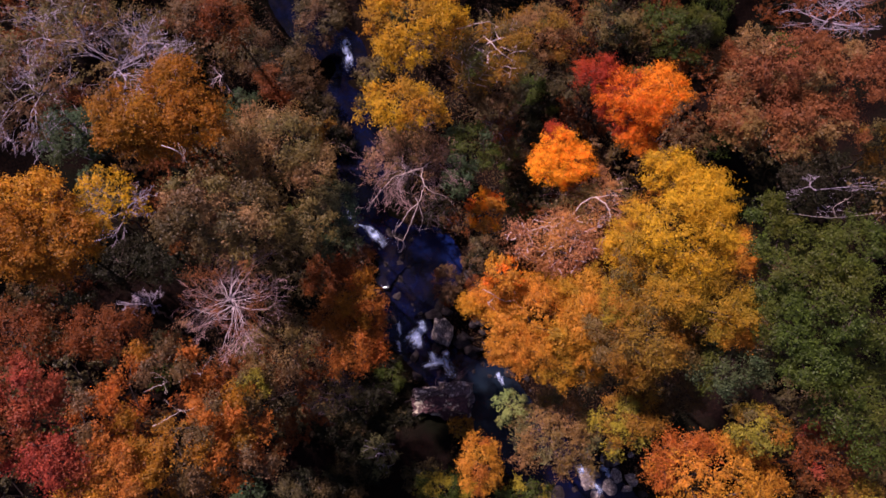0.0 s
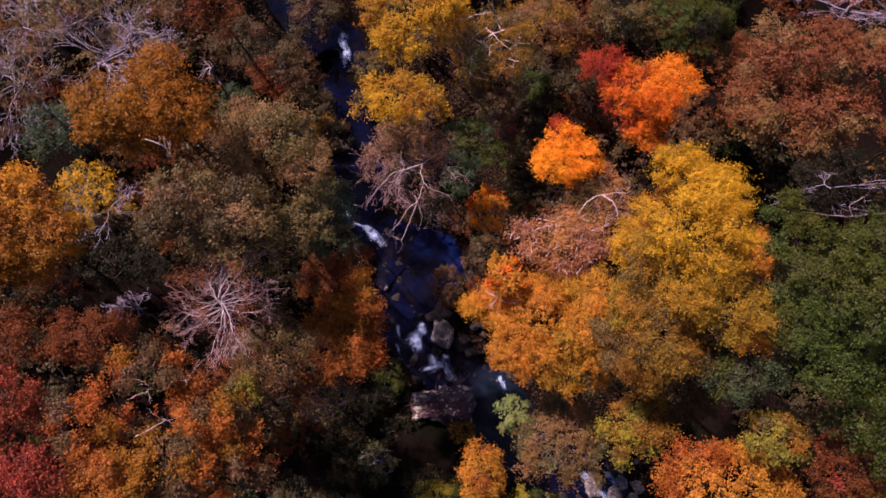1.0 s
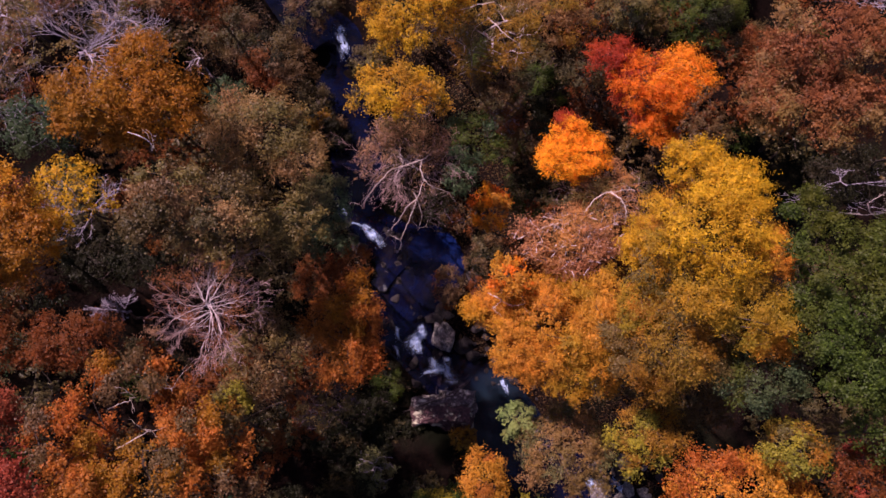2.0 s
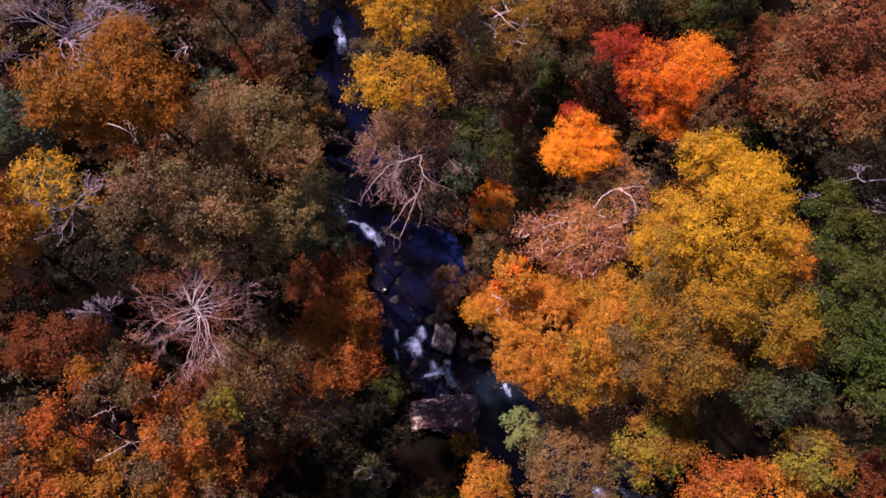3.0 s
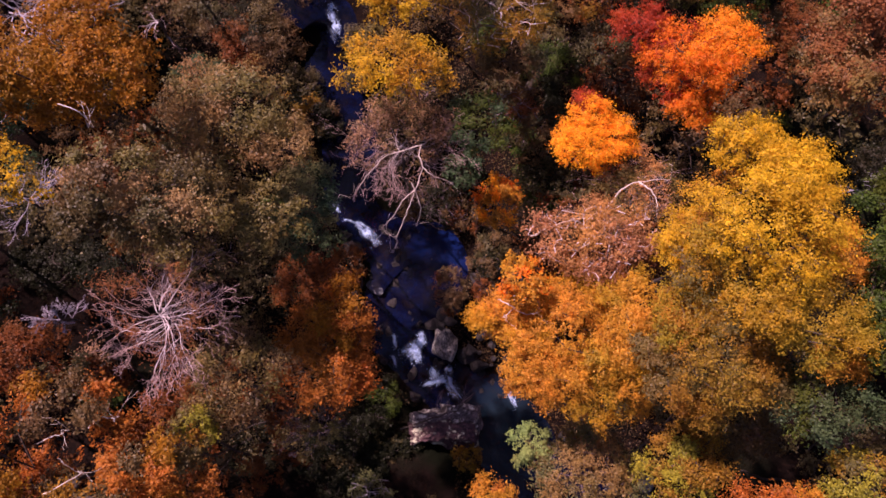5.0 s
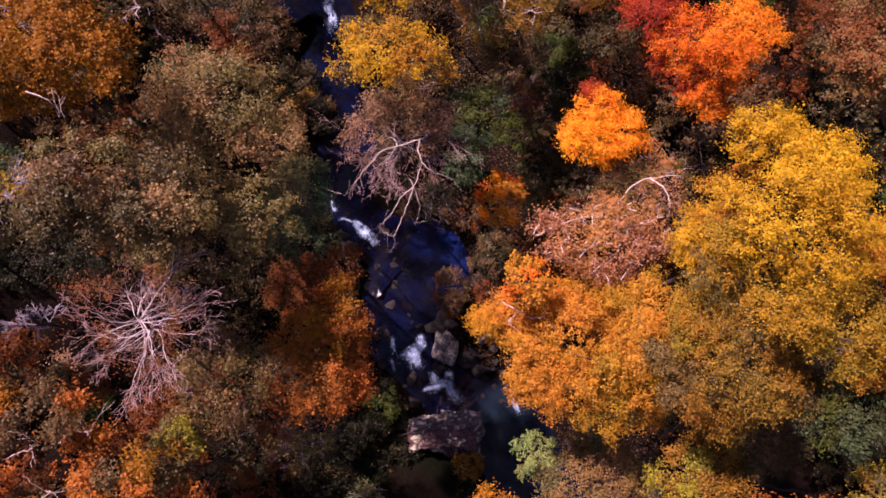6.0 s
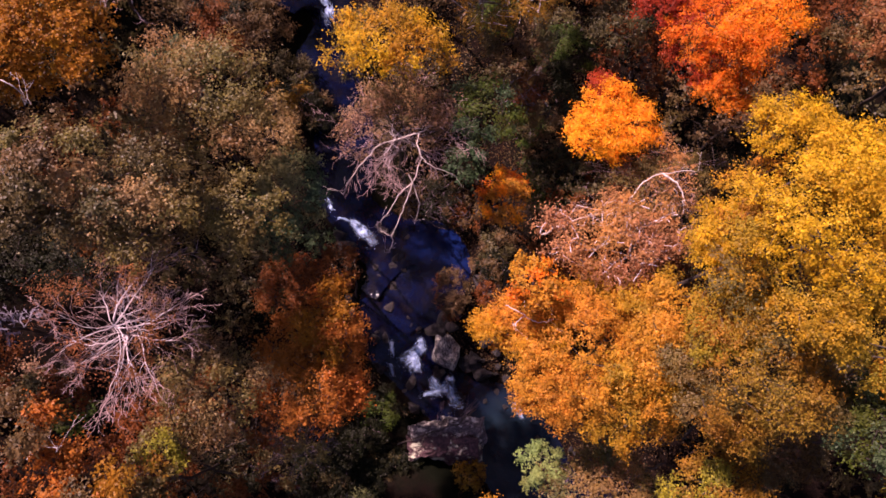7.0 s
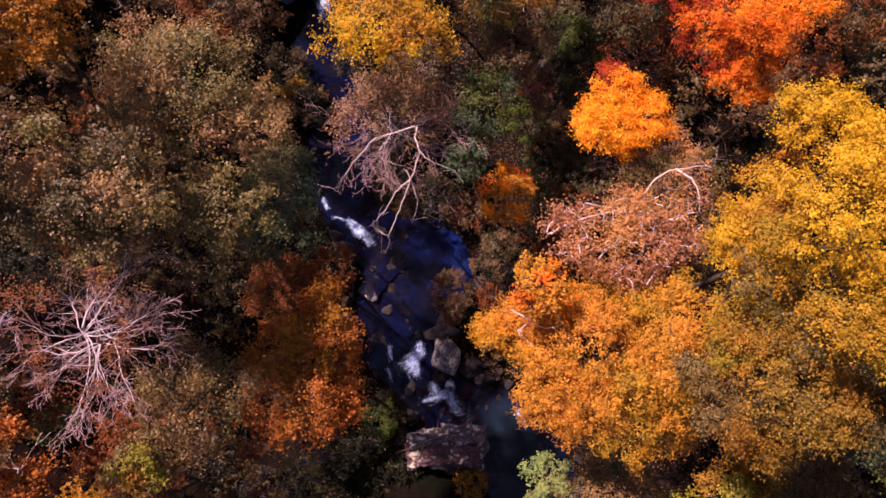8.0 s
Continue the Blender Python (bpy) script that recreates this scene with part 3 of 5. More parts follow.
# ---- the trees ----
# lower heads are tinted olive, partly for the shade on that side
tree("tall tree in bright yellow and golden autumn leaves", 11.1, 11.0, (8.90, 8.41, 20.95), (2.98, 3.77, 2.24), ['yellow', 'gold', 'honey', 'olive_gold', 'orange', 'olive'], 11, group="trees of the valley", leaf=0.056, crowns=[((11.55, 8.25, 20.60), (0.80, 1.05, 0.70), 4), ((11.05, 5.35, 20.20), (0.85, 0.62, 0.55), 4), ((9.00, 8.61, 21.66), (2.41, 2.04, 1.77), 0), ((9.07, 11.70, 20.96), (1.29, 1.02, 0.88), 0), ((10.18, 10.34, 21.72), (1.38, 1.07, 0.93), 0), ((10.51, 6.11, 20.70), (1.44, 1.48, 1.15), 2), ((8.26, 5.69, 19.19), (1.93, 1.74, 1.51), 3), ((7.51, 8.85, 19.76), (1.12, 1.39, 0.89), 0), ((9.36, 4.94, 18.98), (1.36, 0.89, 0.77), 5), ((8.12, 4.49, 17.67), (1.26, 0.75, 0.65), 3), ((7.46, 7.00, 19.10), (1.38, 1.41, 1.10), 2), ((7.06, 5.48, 18.02), (1.18, 1.11, 0.95), 5), ((8.69, 6.45, 21.44), (1.22, 0.83, 0.72), 2)])
tree("spreading tree with orange-brown leaves beside the pool", 6.8, 7.0, (4.83, 7.04, 15.62), (3.74, 3.10, 2.32), ['orange', 'gold', 'orange'], 12, group="trees of the valley", leaf=0.06, thick_bough=0.016, boughs=[[(1.81, 8.02, 16.60), (2.21, 7.70, 17.00), (2.69, 7.41, 17.00), (3.19, 7.50, 16.80)], [(2.34, 8.13, 16.80), (2.37, 7.66, 17.00), (2.03, 7.43, 16.60)]], crowns=[((4.33, 6.87, 16.31), (2.40, 2.07, 1.79), -1), ((6.16, 6.08, 16.38), (1.91, 1.70, 1.47), -1), ((2.20, 7.60, 15.52), (1.48, 0.93, 0.81), -1), ((5.49, 4.98, 15.53), (2.22, 1.20, 1.04), -1), ((2.75, 7.78, 15.86), (1.27, 1.03, 0.89), 0), ((6.71, 7.30, 17.15), (1.78, 1.50, 1.30), -1), ((3.09, 5.72, 15.67), (1.49, 1.13, 0.98), 0)])
tree("small maple in glowing amber leaves", 7.3, 18.2, (6.06, 15.06, 15.60), (1.51, 1.37, 1.36), ['amber', 'ruby'], 13, group="trees of the valley", leaf=0.056, crowns=[((5.44, 14.30, 16.15), (1.14, 0.99, 0.86), 0), ((6.63, 14.76, 16.15), (1.03, 1.24, 0.83), 0), ((5.83, 15.55, 16.26), (0.99, 0.84, 0.73), 0), ((5.69, 16.26, 16.37), (0.45, 0.37, 0.32), 1), ((4.96, 14.92, 15.86), (0.72, 0.68, 0.58), 0)])
tree("maple in scarlet and orange leaves", 11.5, 21.9, (8.82, 16.86, 18.86), (2.20, 1.91, 1.65), ['scarlet', 'flame', 'ruby'], 14, group="trees of the valley", leaf=0.056, crowns=[((8.69, 16.63, 18.74), (1.52, 1.50, 1.22), 0), ((9.84, 16.53, 19.78), (1.09, 1.28, 0.87), 1), ((7.46, 18.01, 18.33), (1.18, 1.30, 0.95), 2), ((9.27, 15.56, 19.47), (1.12, 0.88, 0.76), 0), ((9.21, 15.02, 17.91), (0.94, 0.79, 0.69), 0)])
tree("broad tree in russet brown leaves", 19.6, 20.0, (13.49, 13.76, 22.90), (3.49, 2.54, 1.62), ['russet', 'russet', 'brown'], 15, group="trees of the valley", crowns=[((13.31, 15.00, 23.70), (2.30, 1.31, 1.14), -1), ((12.30, 13.54, 21.83), (1.87, 1.34, 1.16), -1), ((14.42, 13.09, 22.57), (2.01, 1.50, 1.30), -1), ((15.45, 14.38, 23.86), (1.54, 1.46, 1.23), -1), ((12.71, 15.43, 22.38), (1.33, 1.13, 0.98), -1)])
tree("evergreen oak in dense dark green leaves", 19.1, 8.3, (13.58, 5.92, 21.84), (2.49, 3.83, 1.49), ['green'], 16, group="trees of the valley", leaf=0.07, between=0.12, crowns=[((13.13, 7.34, 22.07), (1.62, 1.51, 1.30), -1), ((14.13, 5.59, 22.67), (1.59, 1.73, 1.27), -1), ((12.52, 5.21, 21.28), (1.16, 1.34, 0.93), -1), ((12.62, 9.46, 21.56), (0.77, 0.74, 0.61), -1), ((13.65, 3.58, 21.24), (1.66, 1.19, 1.03), -1), ((15.16, 8.10, 22.40), (1.20, 1.02, 0.88), -1)])
tree("dark green tree under the oak", 14.6, 5.6, (11.21, 4.28, 18.88), (1.77, 1.36, 1.18), ['teal', 'green', 'teal'], 17, group="trees of the valley", lobes=18, leaf=0.068)
tree("dark green tree at the valley side", 20.9, 3.4, (15.63, 2.53, 19.95), (1.90, 2.29, 1.33), ['green'], 18, group="trees of the valley", lobes=22, leaf=0.075)
tree("orange maple on the lower bank", 13.8, 0.2, (11.44, 0.20, 15.42), (3.32, 1.97, 1.71), ['rust', 'orange'], 19, group="trees of the valley", lobes=26)
tree("olive-yellow tree on the lower bank", 16.2, 2.5, (12.82, 1.95, 17.47), (1.47, 1.08, 0.94), ['olive_gold', 'lime', 'olive'], 20, group="trees of the valley", lobes=16)
tree("crimson maple on the lower bank", 19.3, 1.0, (15.33, 0.82, 17.47), (1.63, 1.43, 1.24), ['crimson', 'chestnut'], 21, group="trees of the valley", lobes=16)
tree("yellow-green young tree by the stream", 9.9, 3.0, (8.34, 2.56, 14.45), (1.58, 1.51, 1.26), ['lime', 'olive_gold'], 22, group="trees of the valley", lobes=14)
tree("grey-green half-bare tree over the rocks", 6.3, 2.4, (5.56, 2.18, 11.80), (2.25, 2.33, 1.58), ['olive', 'brown', 'sage'], 23, group="trees of the valley", lobes=18, fill=0.95, bark=TWIG_BARK, between=0.8)
tree("pale green bushy tree at the pool", 3.9, 3.8, (3.50, 3.39, 11.31), (1.00, 0.96, 0.80), ['celery'], 24, name="shrub", category="shrub", group="bushes of the valley", lobes=8)
tree("slender orange tree at the stream", 2.1, 0.7, (1.90, 0.64, 9.96), (1.25, 1.79, 1.13), ['orange', 'orange', 'rust'], 25, group="trees of the valley", lobes=14)
tree("tall golden-yellow tree upstream", -1.7, 27.0, (-1.35, 20.92, 18.80), (2.60, 2.60, 2.08), ['yellow', 'gold'], 26, group="trees of the valley", lobes=24)
tree("yellow-leaved tree beside the stream", -2.4, 21.0, (-1.86, 16.02, 19.08), (2.30, 1.29, 0.96), ['yellow', 'gold'], 27, group="trees of the valley", lobes=18)
tree("nearly bare tree with pale twisting branches", -2.2, 17.5, (-1.78, 14.34, 16.06), (2.33, 2.61, 1.63), ['blush', 'umber'], 28, group="trees of the valley", lobes=24, fill=1.0, blend=upper_part, bark=PALE_BARK, bare=dict(limbs=22, depth=4, thick=0.0115, droop=0.03, rise=0.3, wild=1.8), trunk_to=0.2, thick_bough=0.021, boughs=[[(-0.26, 15.27, 15.50), (-0.96, 13.82, 17.20), (-0.95, 13.13, 17.40), (-0.58, 12.64, 17.20), (0.30, 12.69, 16.20)], [(-0.95, 13.13, 17.40), (-0.88, 12.97, 17.00), (-1.18, 12.28, 16.60), (-1.54, 11.51, 16.00), (-1.94, 10.87, 15.40), (-2.39, 11.23, 15.00)], [(-1.18, 12.28, 16.60), (-1.67, 12.01, 16.20), (-2.08, 11.59, 15.60), (-2.56, 11.41, 15.00)], [(-1.94, 10.87, 15.40), (-1.93, 10.70, 15.00), (-2.12, 10.49, 14.60)], [(-0.96, 13.82, 17.20), (-2.23, 13.40, 17.20), (-3.01, 12.87, 16.60), (-3.66, 12.41, 15.50)], [(-1.30, 12.48, 16.80), (-0.98, 11.81, 16.00), (-1.17, 11.47, 15.00)]])
tree("grey-green pine by the stream", 1.7, 19.6, (1.45, 16.64, 14.08), (1.46, 1.66, 1.17), ['teal', 'green'], 29, group="trees of the valley", lobes=14, leaf=0.085)
tree("small orange sapling by the stream", 2.6, 16.2, (2.42, 14.14, 11.60), (1.20, 1.40, 1.00), ['orange', 'amber', 'scarlet'], 30, name="shrub", category="shrub", group="bushes of the valley", lobes=9, leaf=0.085)
tree("olive-brown tree with bare tops", 2.9, 25.7, (2.41, 21.07, 16.21), (2.70, 2.16, 1.87), ['olive_gold', 'olive'], 31, group="trees of the valley", lobes=20, fill=0.7, twigs=60, bark=PALE_BARK, boughs=[[(2.04, 21.23, 17.50), (2.46, 20.28, 18.00), (2.95, 19.71, 18.00), (3.50, 19.65, 17.50)], [(0.46, 21.47, 17.50), (1.58, 21.35, 18.20), (2.39, 21.65, 18.00)]])
tree("dark green tree upstream in shade", 15.3, 28.0, (13.01, 23.74, 14.46), (3.40, 1.88, 1.63), ['green', 'shaded_green'], 32, group="trees of the valley", lobes=20)
tree("tall oak with bronze and orange leaves", -15.4, 19.3, (-10.27, 12.87, 23.90), (2.46, 2.01, 1.62), ['bronze', 'gold'], 33, group="trees of the valley", thick_bough=0.013, boughs=[[(-9.93, 11.05, 24.30), (-9.37, 10.75, 24.60), (-9.15, 10.68, 24.40), (-9.23, 10.60, 24.00)]], crowns=[((-9.69, 13.67, 24.51), (1.10, 0.85, 0.74), 0), ((-11.05, 12.07, 24.61), (1.32, 1.02, 0.89), 0), ((-9.15, 12.27, 23.90), (1.39, 1.17, 1.02), 0), ((-10.67, 11.68, 23.51), (1.62, 0.82, 0.71), 0), ((-11.77, 11.62, 24.21), (0.79, 0.50, 0.44), 0)])
tree("bare grey tree with fine pale twigs", -19.3, 23.0, (-12.96, 15.46, 23.61), (3.12, 2.37, 1.51), ['olive', 'brown'], 34, group="trees of the valley", lobes=22, fill=0.12, bark=GREY_BARK, bare=dict(limbs=14, depth=4, thick=0.024, wild=1.5), trunk_to=-0.6)
tree("thin brown-leaved tree on the slope", -23.6, 21.1, (-16.10, 14.40, 23.10), (1.78, 2.87, 1.25), ['moss', 'umber'], 35, group="trees of the valley", lobes=24, fill=0.38, bare=dict(limbs=11, depth=4, thick=0.02, wild=1.4), trunk_to=-0.5, bark=GREY_BARK)
tree("brown oak on the upper slope", -14.3, 26.4, (-10.30, 19.02, 21.27), (2.29, 1.34, 1.17), ['umber', 'chestnut'], 36, group="trees of the valley", lobes=20)
tree("dark brown tree above the stream", -9.8, 24.3, (-8.25, 20.42, 14.89), (2.12, 1.86, 1.61), ['chestnut', 'shaded_green', 'umber'], 37, group="trees of the valley", lobes=16)
tree("olive tree above the stream", -8.1, 29.0, (-6.78, 24.24, 15.04), (1.84, 1.71, 1.47), ['umber', 'moss'], 38, group="trees of the valley", lobes=14)
tree("large olive-brown oak beside the stream", -9.4, 17.6, (-6.99, 13.03, 20.43), (2.37, 1.96, 1.58), ['tan', 'olive', 'brown'], 39, group="trees of the valley", lobes=28)
tree("large grey-olive oak beside the stream", -11.3, 13.3, (-7.82, 9.18, 22.75), (2.45, 1.81, 1.36), ['olive', 'tan', 'umber', 'moss'], 40, group="trees of the valley", crowns=[((-8.90, 9.49, 23.30), (1.47, 1.09, 0.95), -1), ((-7.25, 9.09, 22.18), (1.62, 1.24, 1.07), -1), ((-5.66, 9.48, 20.36), (1.22, 0.94, 0.82), 0), ((-8.77, 8.97, 20.73), (1.31, 0.71, 0.61), -1), ((-9.81, 8.72, 22.51), (0.81, 0.83, 0.65), 3)])
tree("blue-green shrubby tree leaning to the stream", -6.5, 14.5, (-5.13, 11.28, 17.20), (1.45, 2.05, 1.15), ['teal', 'sage'], 41, name="shrub", category="shrub", group="bushes of the valley", lobes=12)
tree("golden brown oak on the slope", -20.7, 12.0, (-13.91, 8.09, 23.56), (2.09, 2.11, 1.46), ['bronze', 'gold'], 42, group="trees of the valley", crowns=[((-14.14, 9.15, 24.05), (1.33, 0.96, 0.84), 1), ((-13.53, 7.67, 23.55), (1.78, 1.42, 1.23), 0), ((-14.30, 7.37, 24.36), (1.09, 1.51, 0.87), 0)])
tree("half-bare tree with yellow leaf tufts", -17.9, 14.0, (-12.38, 9.67, 22.68), (1.25, 1.41, 1.00), ['yellow'], 43, group="trees of the valley", lobes=12, fill=0.45, bare=dict(limbs=10, depth=4, thick=0.018), trunk_to=-0.6, bark=GREY_BARK)
tree("dead tree with a burst of bare pale branches", -11.1, 8.9, (-8.00, 6.30, 21.73), (2.10, 2.00, 1.00), ['russet', 'blush', 'russet'], 44, group="trees of the valley", lobes=10, clumps=8, leaf=0.042, spread=0.4, fill=0.7, low=-0.8, lobe_size=0.24, density=0.6, bark=PALE_BARK, bare=dict(limbs=26, depth=4, thick=0.017, rise=0.30, wild=1.5), trunk_to=-0.75)
tree("small bare tree with pale twigs", -16.1, 9.0, (-12.08, 6.75, 19.60), (0.84, 0.78, 0.50), ['rust'], 45, group="trees of the valley", lobes=6, clumps=3, fill=0.0, bark=GREY_BARK, bare=dict(limbs=8, depth=4, thick=0.010), trunk_to=-0.75)
tree("rust-orange tree at the stream bank", -5.2, 8.0, (-3.81, 6.44, 16.49), (1.44, 2.39, 1.15), ['rust', 'bronze'], 46, group="trees of the valley", crowns=[((-3.61, 7.51, 16.86), (1.07, 1.26, 0.86), -1), ((-4.32, 5.34, 16.35), (1.40, 1.17, 1.02), 0), ((-3.32, 6.01, 15.52), (0.90, 1.36, 0.72), 0), ((-4.95, 6.92, 16.11), (1.00, 1.16, 0.80), 0)])
tree("small brown tree at the stream bank", -5.0, 12.4, (-4.56, 11.26, 10.37), (0.87, 1.30, 0.70), ['chestnut'], 47, group="trees of the valley", lobes=9)
tree("mixed olive and brown tree near the stream", -8.7, 6.6, (-6.94, 5.27, 17.30), (1.57, 2.03, 1.25), ['olive', 'tan', 'umber'], 48, group="trees of the valley", lobes=20, fill=0.8)
tree("spreading orange-brown oak on the slope", -13.2, 1.9, (-9.76, 1.40, 20.46), (3.43, 2.32, 1.61), ['bronze', 'rust', 'rust', 'umber'], 49, group="trees of the valley", between=0.12, thick_bough=0.013, boughs=[[(-9.72, 3.34, 20.50), (-9.19, 3.54, 21.00), (-9.09, 3.60, 21.00), (-8.77, 3.60, 21.00)], [(-10.71, 2.93, 21.00), (-10.21, 3.06, 21.30), (-9.90, 3.17, 21.20)], [(-10.09, 1.69, 21.30), (-9.35, 1.97, 21.80), (-9.03, 2.24, 21.60)]], crowns=[((-10.34, 3.91, 20.72), (1.46, 0.86, 0.75), -1), ((-8.37, 2.60, 20.25), (1.44, 1.06, 0.92), -1), ((-11.70, 2.09, 21.47), (1.17, 1.16, 0.94), -1), ((-9.20, 0.89, 21.18), (1.97, 1.18, 1.02), -1), ((-7.31, 0.95, 19.60), (1.16, 1.28, 0.93), -1), ((-10.54, 0.15, 21.77), (1.45, 0.92, 0.80), -1)])
tree("yellow-green young oak on the slope", -10.0, 4.1, (-7.85, 3.19, 17.96), (0.93, 1.03, 0.75), ['olive', 'lime', 'olive_gold'], 50, group="trees of the valley", lobes=10)
tree("crimson maple on the slope", -19.6, 2.6, (-13.80, 1.84, 22.10), (1.60, 1.99, 1.12), ['crimson', 'chestnut'], 51, group="trees of the valley", crowns=[((-14.08, 2.86, 22.18), (1.34, 0.98, 0.85), -1), ((-12.59, 0.58, 22.44), (1.10, 0.87, 0.75), 0), ((-14.19, 1.18, 22.57), (1.07, 1.09, 0.85), -1)])
# shade of the oaks is put into the chestnut leaves of both trees
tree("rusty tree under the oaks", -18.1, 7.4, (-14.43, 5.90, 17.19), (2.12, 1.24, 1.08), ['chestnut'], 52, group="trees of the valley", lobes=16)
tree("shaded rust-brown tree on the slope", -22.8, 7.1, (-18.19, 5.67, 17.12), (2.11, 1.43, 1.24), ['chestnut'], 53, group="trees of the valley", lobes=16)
# brown bush, its leaf colours darkened for the shade it stands in
tree("brown bush among the stream stones", 0.3, 12.2, (0.26, 12.04, 4.20), (1.09, 1.59, 0.87), ['chestnut', 'umber'], 54, name="shrub", category="shrub", group="bushes of the valley", lobes=8)
tree("brown shrub with thick pale branches", 9.4, 15.7, (7.98, 13.28, 14.37), (2.36, 1.69, 1.47), ['rose', 'olive'], 55, name="shrub", category="shrub", group="bushes of the valley", lobes=18, fill=0.5, bark=PALE_BARK, bare=dict(limbs=11, depth=4, thick=0.016, rise=0.3, wild=1.5), trunk_to=0.1)
tree("purple-grey bare shrub in the woods", -6.0, 4.3, (-5.15, 3.71, 13.73), (1.29, 1.05, 0.91), ['olive'], 56, name="shrub", category="shrub", group="bushes of the valley", lobes=8, fill=0.3, bark=TWIG_BARK, bare=dict(limbs=12, depth=4, thick=0.012), trunk_to=-0.4)
tree("brown tree on the far bank", 6.6, 27.6, (5.45, 22.95, 15.45), (2.15, 1.82, 1.57), ['brown', 'olive_gold'], 57, group="trees of the valley", lobes=18, fill=0.8)
tree("olive tree on the far bank", 11.3, 28.0, (9.47, 23.47, 15.04), (2.13, 1.70, 1.47), ['shaded_green', 'olive'], 58, group="trees of the valley", lobes=18)
tree("bare grey tree top with fine branches", 23.4, 25.9, (15.20, 16.86, 24.48), (2.30, 1.06, 0.92), ['russet'], 59, group="trees of the valley", lobes=14, fill=0.2, bark=GREY_BARK, bare=dict(limbs=10, depth=4, thick=0.024, wild=1.4), trunk_to=-0.6)
tree("dark green bush in the shade", 6.1, 24.1, (5.52, 21.69, 11.06), (1.66, 1.52, 1.32), ['shaded_green', 'green'], 60, name="shrub", category="shrub", group="bushes of the valley", lobes=12)
tree("bare fallen-looking tree with a long pale branch", 23.3, 16.9, (19.98, 14.48, 13.51), (2.80, 1.23, 0.65), ['brown'], 61, group="trees of the valley", lobes=12, fill=0.0, thick_bough=0.02, boughs=[[(17.49, 12.66, 14.50), (18.70, 12.26, 15.00), (19.69, 12.17, 15.20), (21.84, 12.47, 15.00)], [(19.48, 12.22, 15.10), (19.31, 12.62, 15.30), (20.04, 13.06, 15.40)]], bark=GREY_BARK, bare=dict(limbs=6, depth=4, thick=0.03, rise=0.2, wild=1.3), trunk_to=-0.3)
tree("olive tree at the valley edge", 25.0, 17.5, (18.40, 12.89, 20.43), (1.04, 1.45, 0.83), ['olive_gold', 'olive'], 62, group="trees of the valley", lobes=14)
tree("dark blue-green bush under bare branches", -22.2, 19.5, (-17.70, 15.60, 17.17), (1.98, 1.48, 1.28), ['teal'], 63, name="shrub", category="shrub", group="bushes of the valley", lobes=14, twigs=40, bark=GREY_BARK)
tree("small blue-green bush in a gap", -13.0, 22.8, (-11.20, 19.57, 13.43), (1.24, 0.94, 0.82), ['teal'], 64, name="shrub", category="shrub", group="bushes of the valley", lobes=10)
tree("olive-brown tree in the shade of the yellow one", 12.3, 4.9, (10.52, 4.21, 13.87), (2.17, 1.61, 1.40), ['moss', 'umber'], 65, group="trees of the valley", lobes=20)
tree("red-orange young maple over the pool", 3.3, 10.7, (2.57, 8.45, 17.67), (0.96, 0.88, 0.76), ['scarlet', 'orange'], 66, group="trees of the valley", lobes=10, leaf=0.09)
tree("pinkish brown tree with thin twigs", 6.7, 12.7, (5.34, 10.15, 17.10), (2.48, 1.48, 1.11), ['rose'], 67, group="trees of the valley", lobes=26, fill=0.9, twigs=60, bark=PALE_BARK, thick_bough=0.04, boughs=[[(3.41, 11.22, 14.50), (4.53, 11.38, 15.60), (5.88, 11.58, 16.20), (6.58, 12.28, 16.60), (7.22, 12.51, 16.80), (8.30, 12.63, 16.80)], [(7.27, 12.60, 16.60), (7.77, 12.13, 16.60), (7.91, 11.64, 16.40)], [(5.88, 11.58, 16.20), (6.17, 11.14, 16.20), (6.04, 10.65, 16.00)]])
tree("dark rust tree at the bank", -6.6, 11.2, (-5.75, 9.74, 13.10), (1.54, 1.28, 1.11), ['chestnut'], 68, group="trees of the valley", lobes=14)
tree("tangled brown brush on the stream bank", -0.7, 17.3, (-0.73, 17.11, 4.40), (2.24, 1.59, 1.38), ['umber', 'shaded_green'], 69, name="shrub", category="shrub", group="bushes of the valley", lobes=14, fill=0.45, twigs=200, bark=TWIG_BARK)
tree("low green bush on the stream bank", -3.4, 6.2, (-3.40, 6.24, 3.15), (1.20, 1.31, 0.96), ['shaded_green', 'green'], 70, name="shrub", category="shrub", group="bushes of the valley", lobes=10)
tree("grey-green bush with few leaves", -4.0, 1.4, (-3.98, 1.41, 3.60), (1.28, 1.38, 1.02), ['sage'], 71, name="shrub", category="shrub", group="bushes of the valley", lobes=10, fill=0.5, twigs=60, bark=GREY_BARK)
tree("bright green bush below the slab", 0.0, -0.5, (0.03, -0.49, 6.18), (1.92, 1.10, 0.95), ['lime', 'green'], 72, name="shrub", category="shrub", group="bushes of the valley", lobes=14)
tree("olive bush in the lower gap", -8.1, -0.5, (-7.59, -0.46, 8.24), (1.61, 1.04, 0.90), ['shaded_green', 'moss'], 73, name="shrub", category="shrub", group="bushes of the valley", lobes=12)
tree("yellow-green bush by the lower stream", 4.6, -0.9, (4.33, -0.82, 8.34), (1.75, 0.89, 0.77), ['lime', 'green'], 74, name="shrub", category="shrub", group="bushes of the valley", lobes=14)
tree("golden tuft of brush on the slab", 1.1, 3.1, (1.13, 3.19, 1.90), (0.93, 0.80, 0.69), ['olive_gold'], 75, name="shrub", category="shrub", group="bushes of the valley", lobes=8, leaf=0.09)
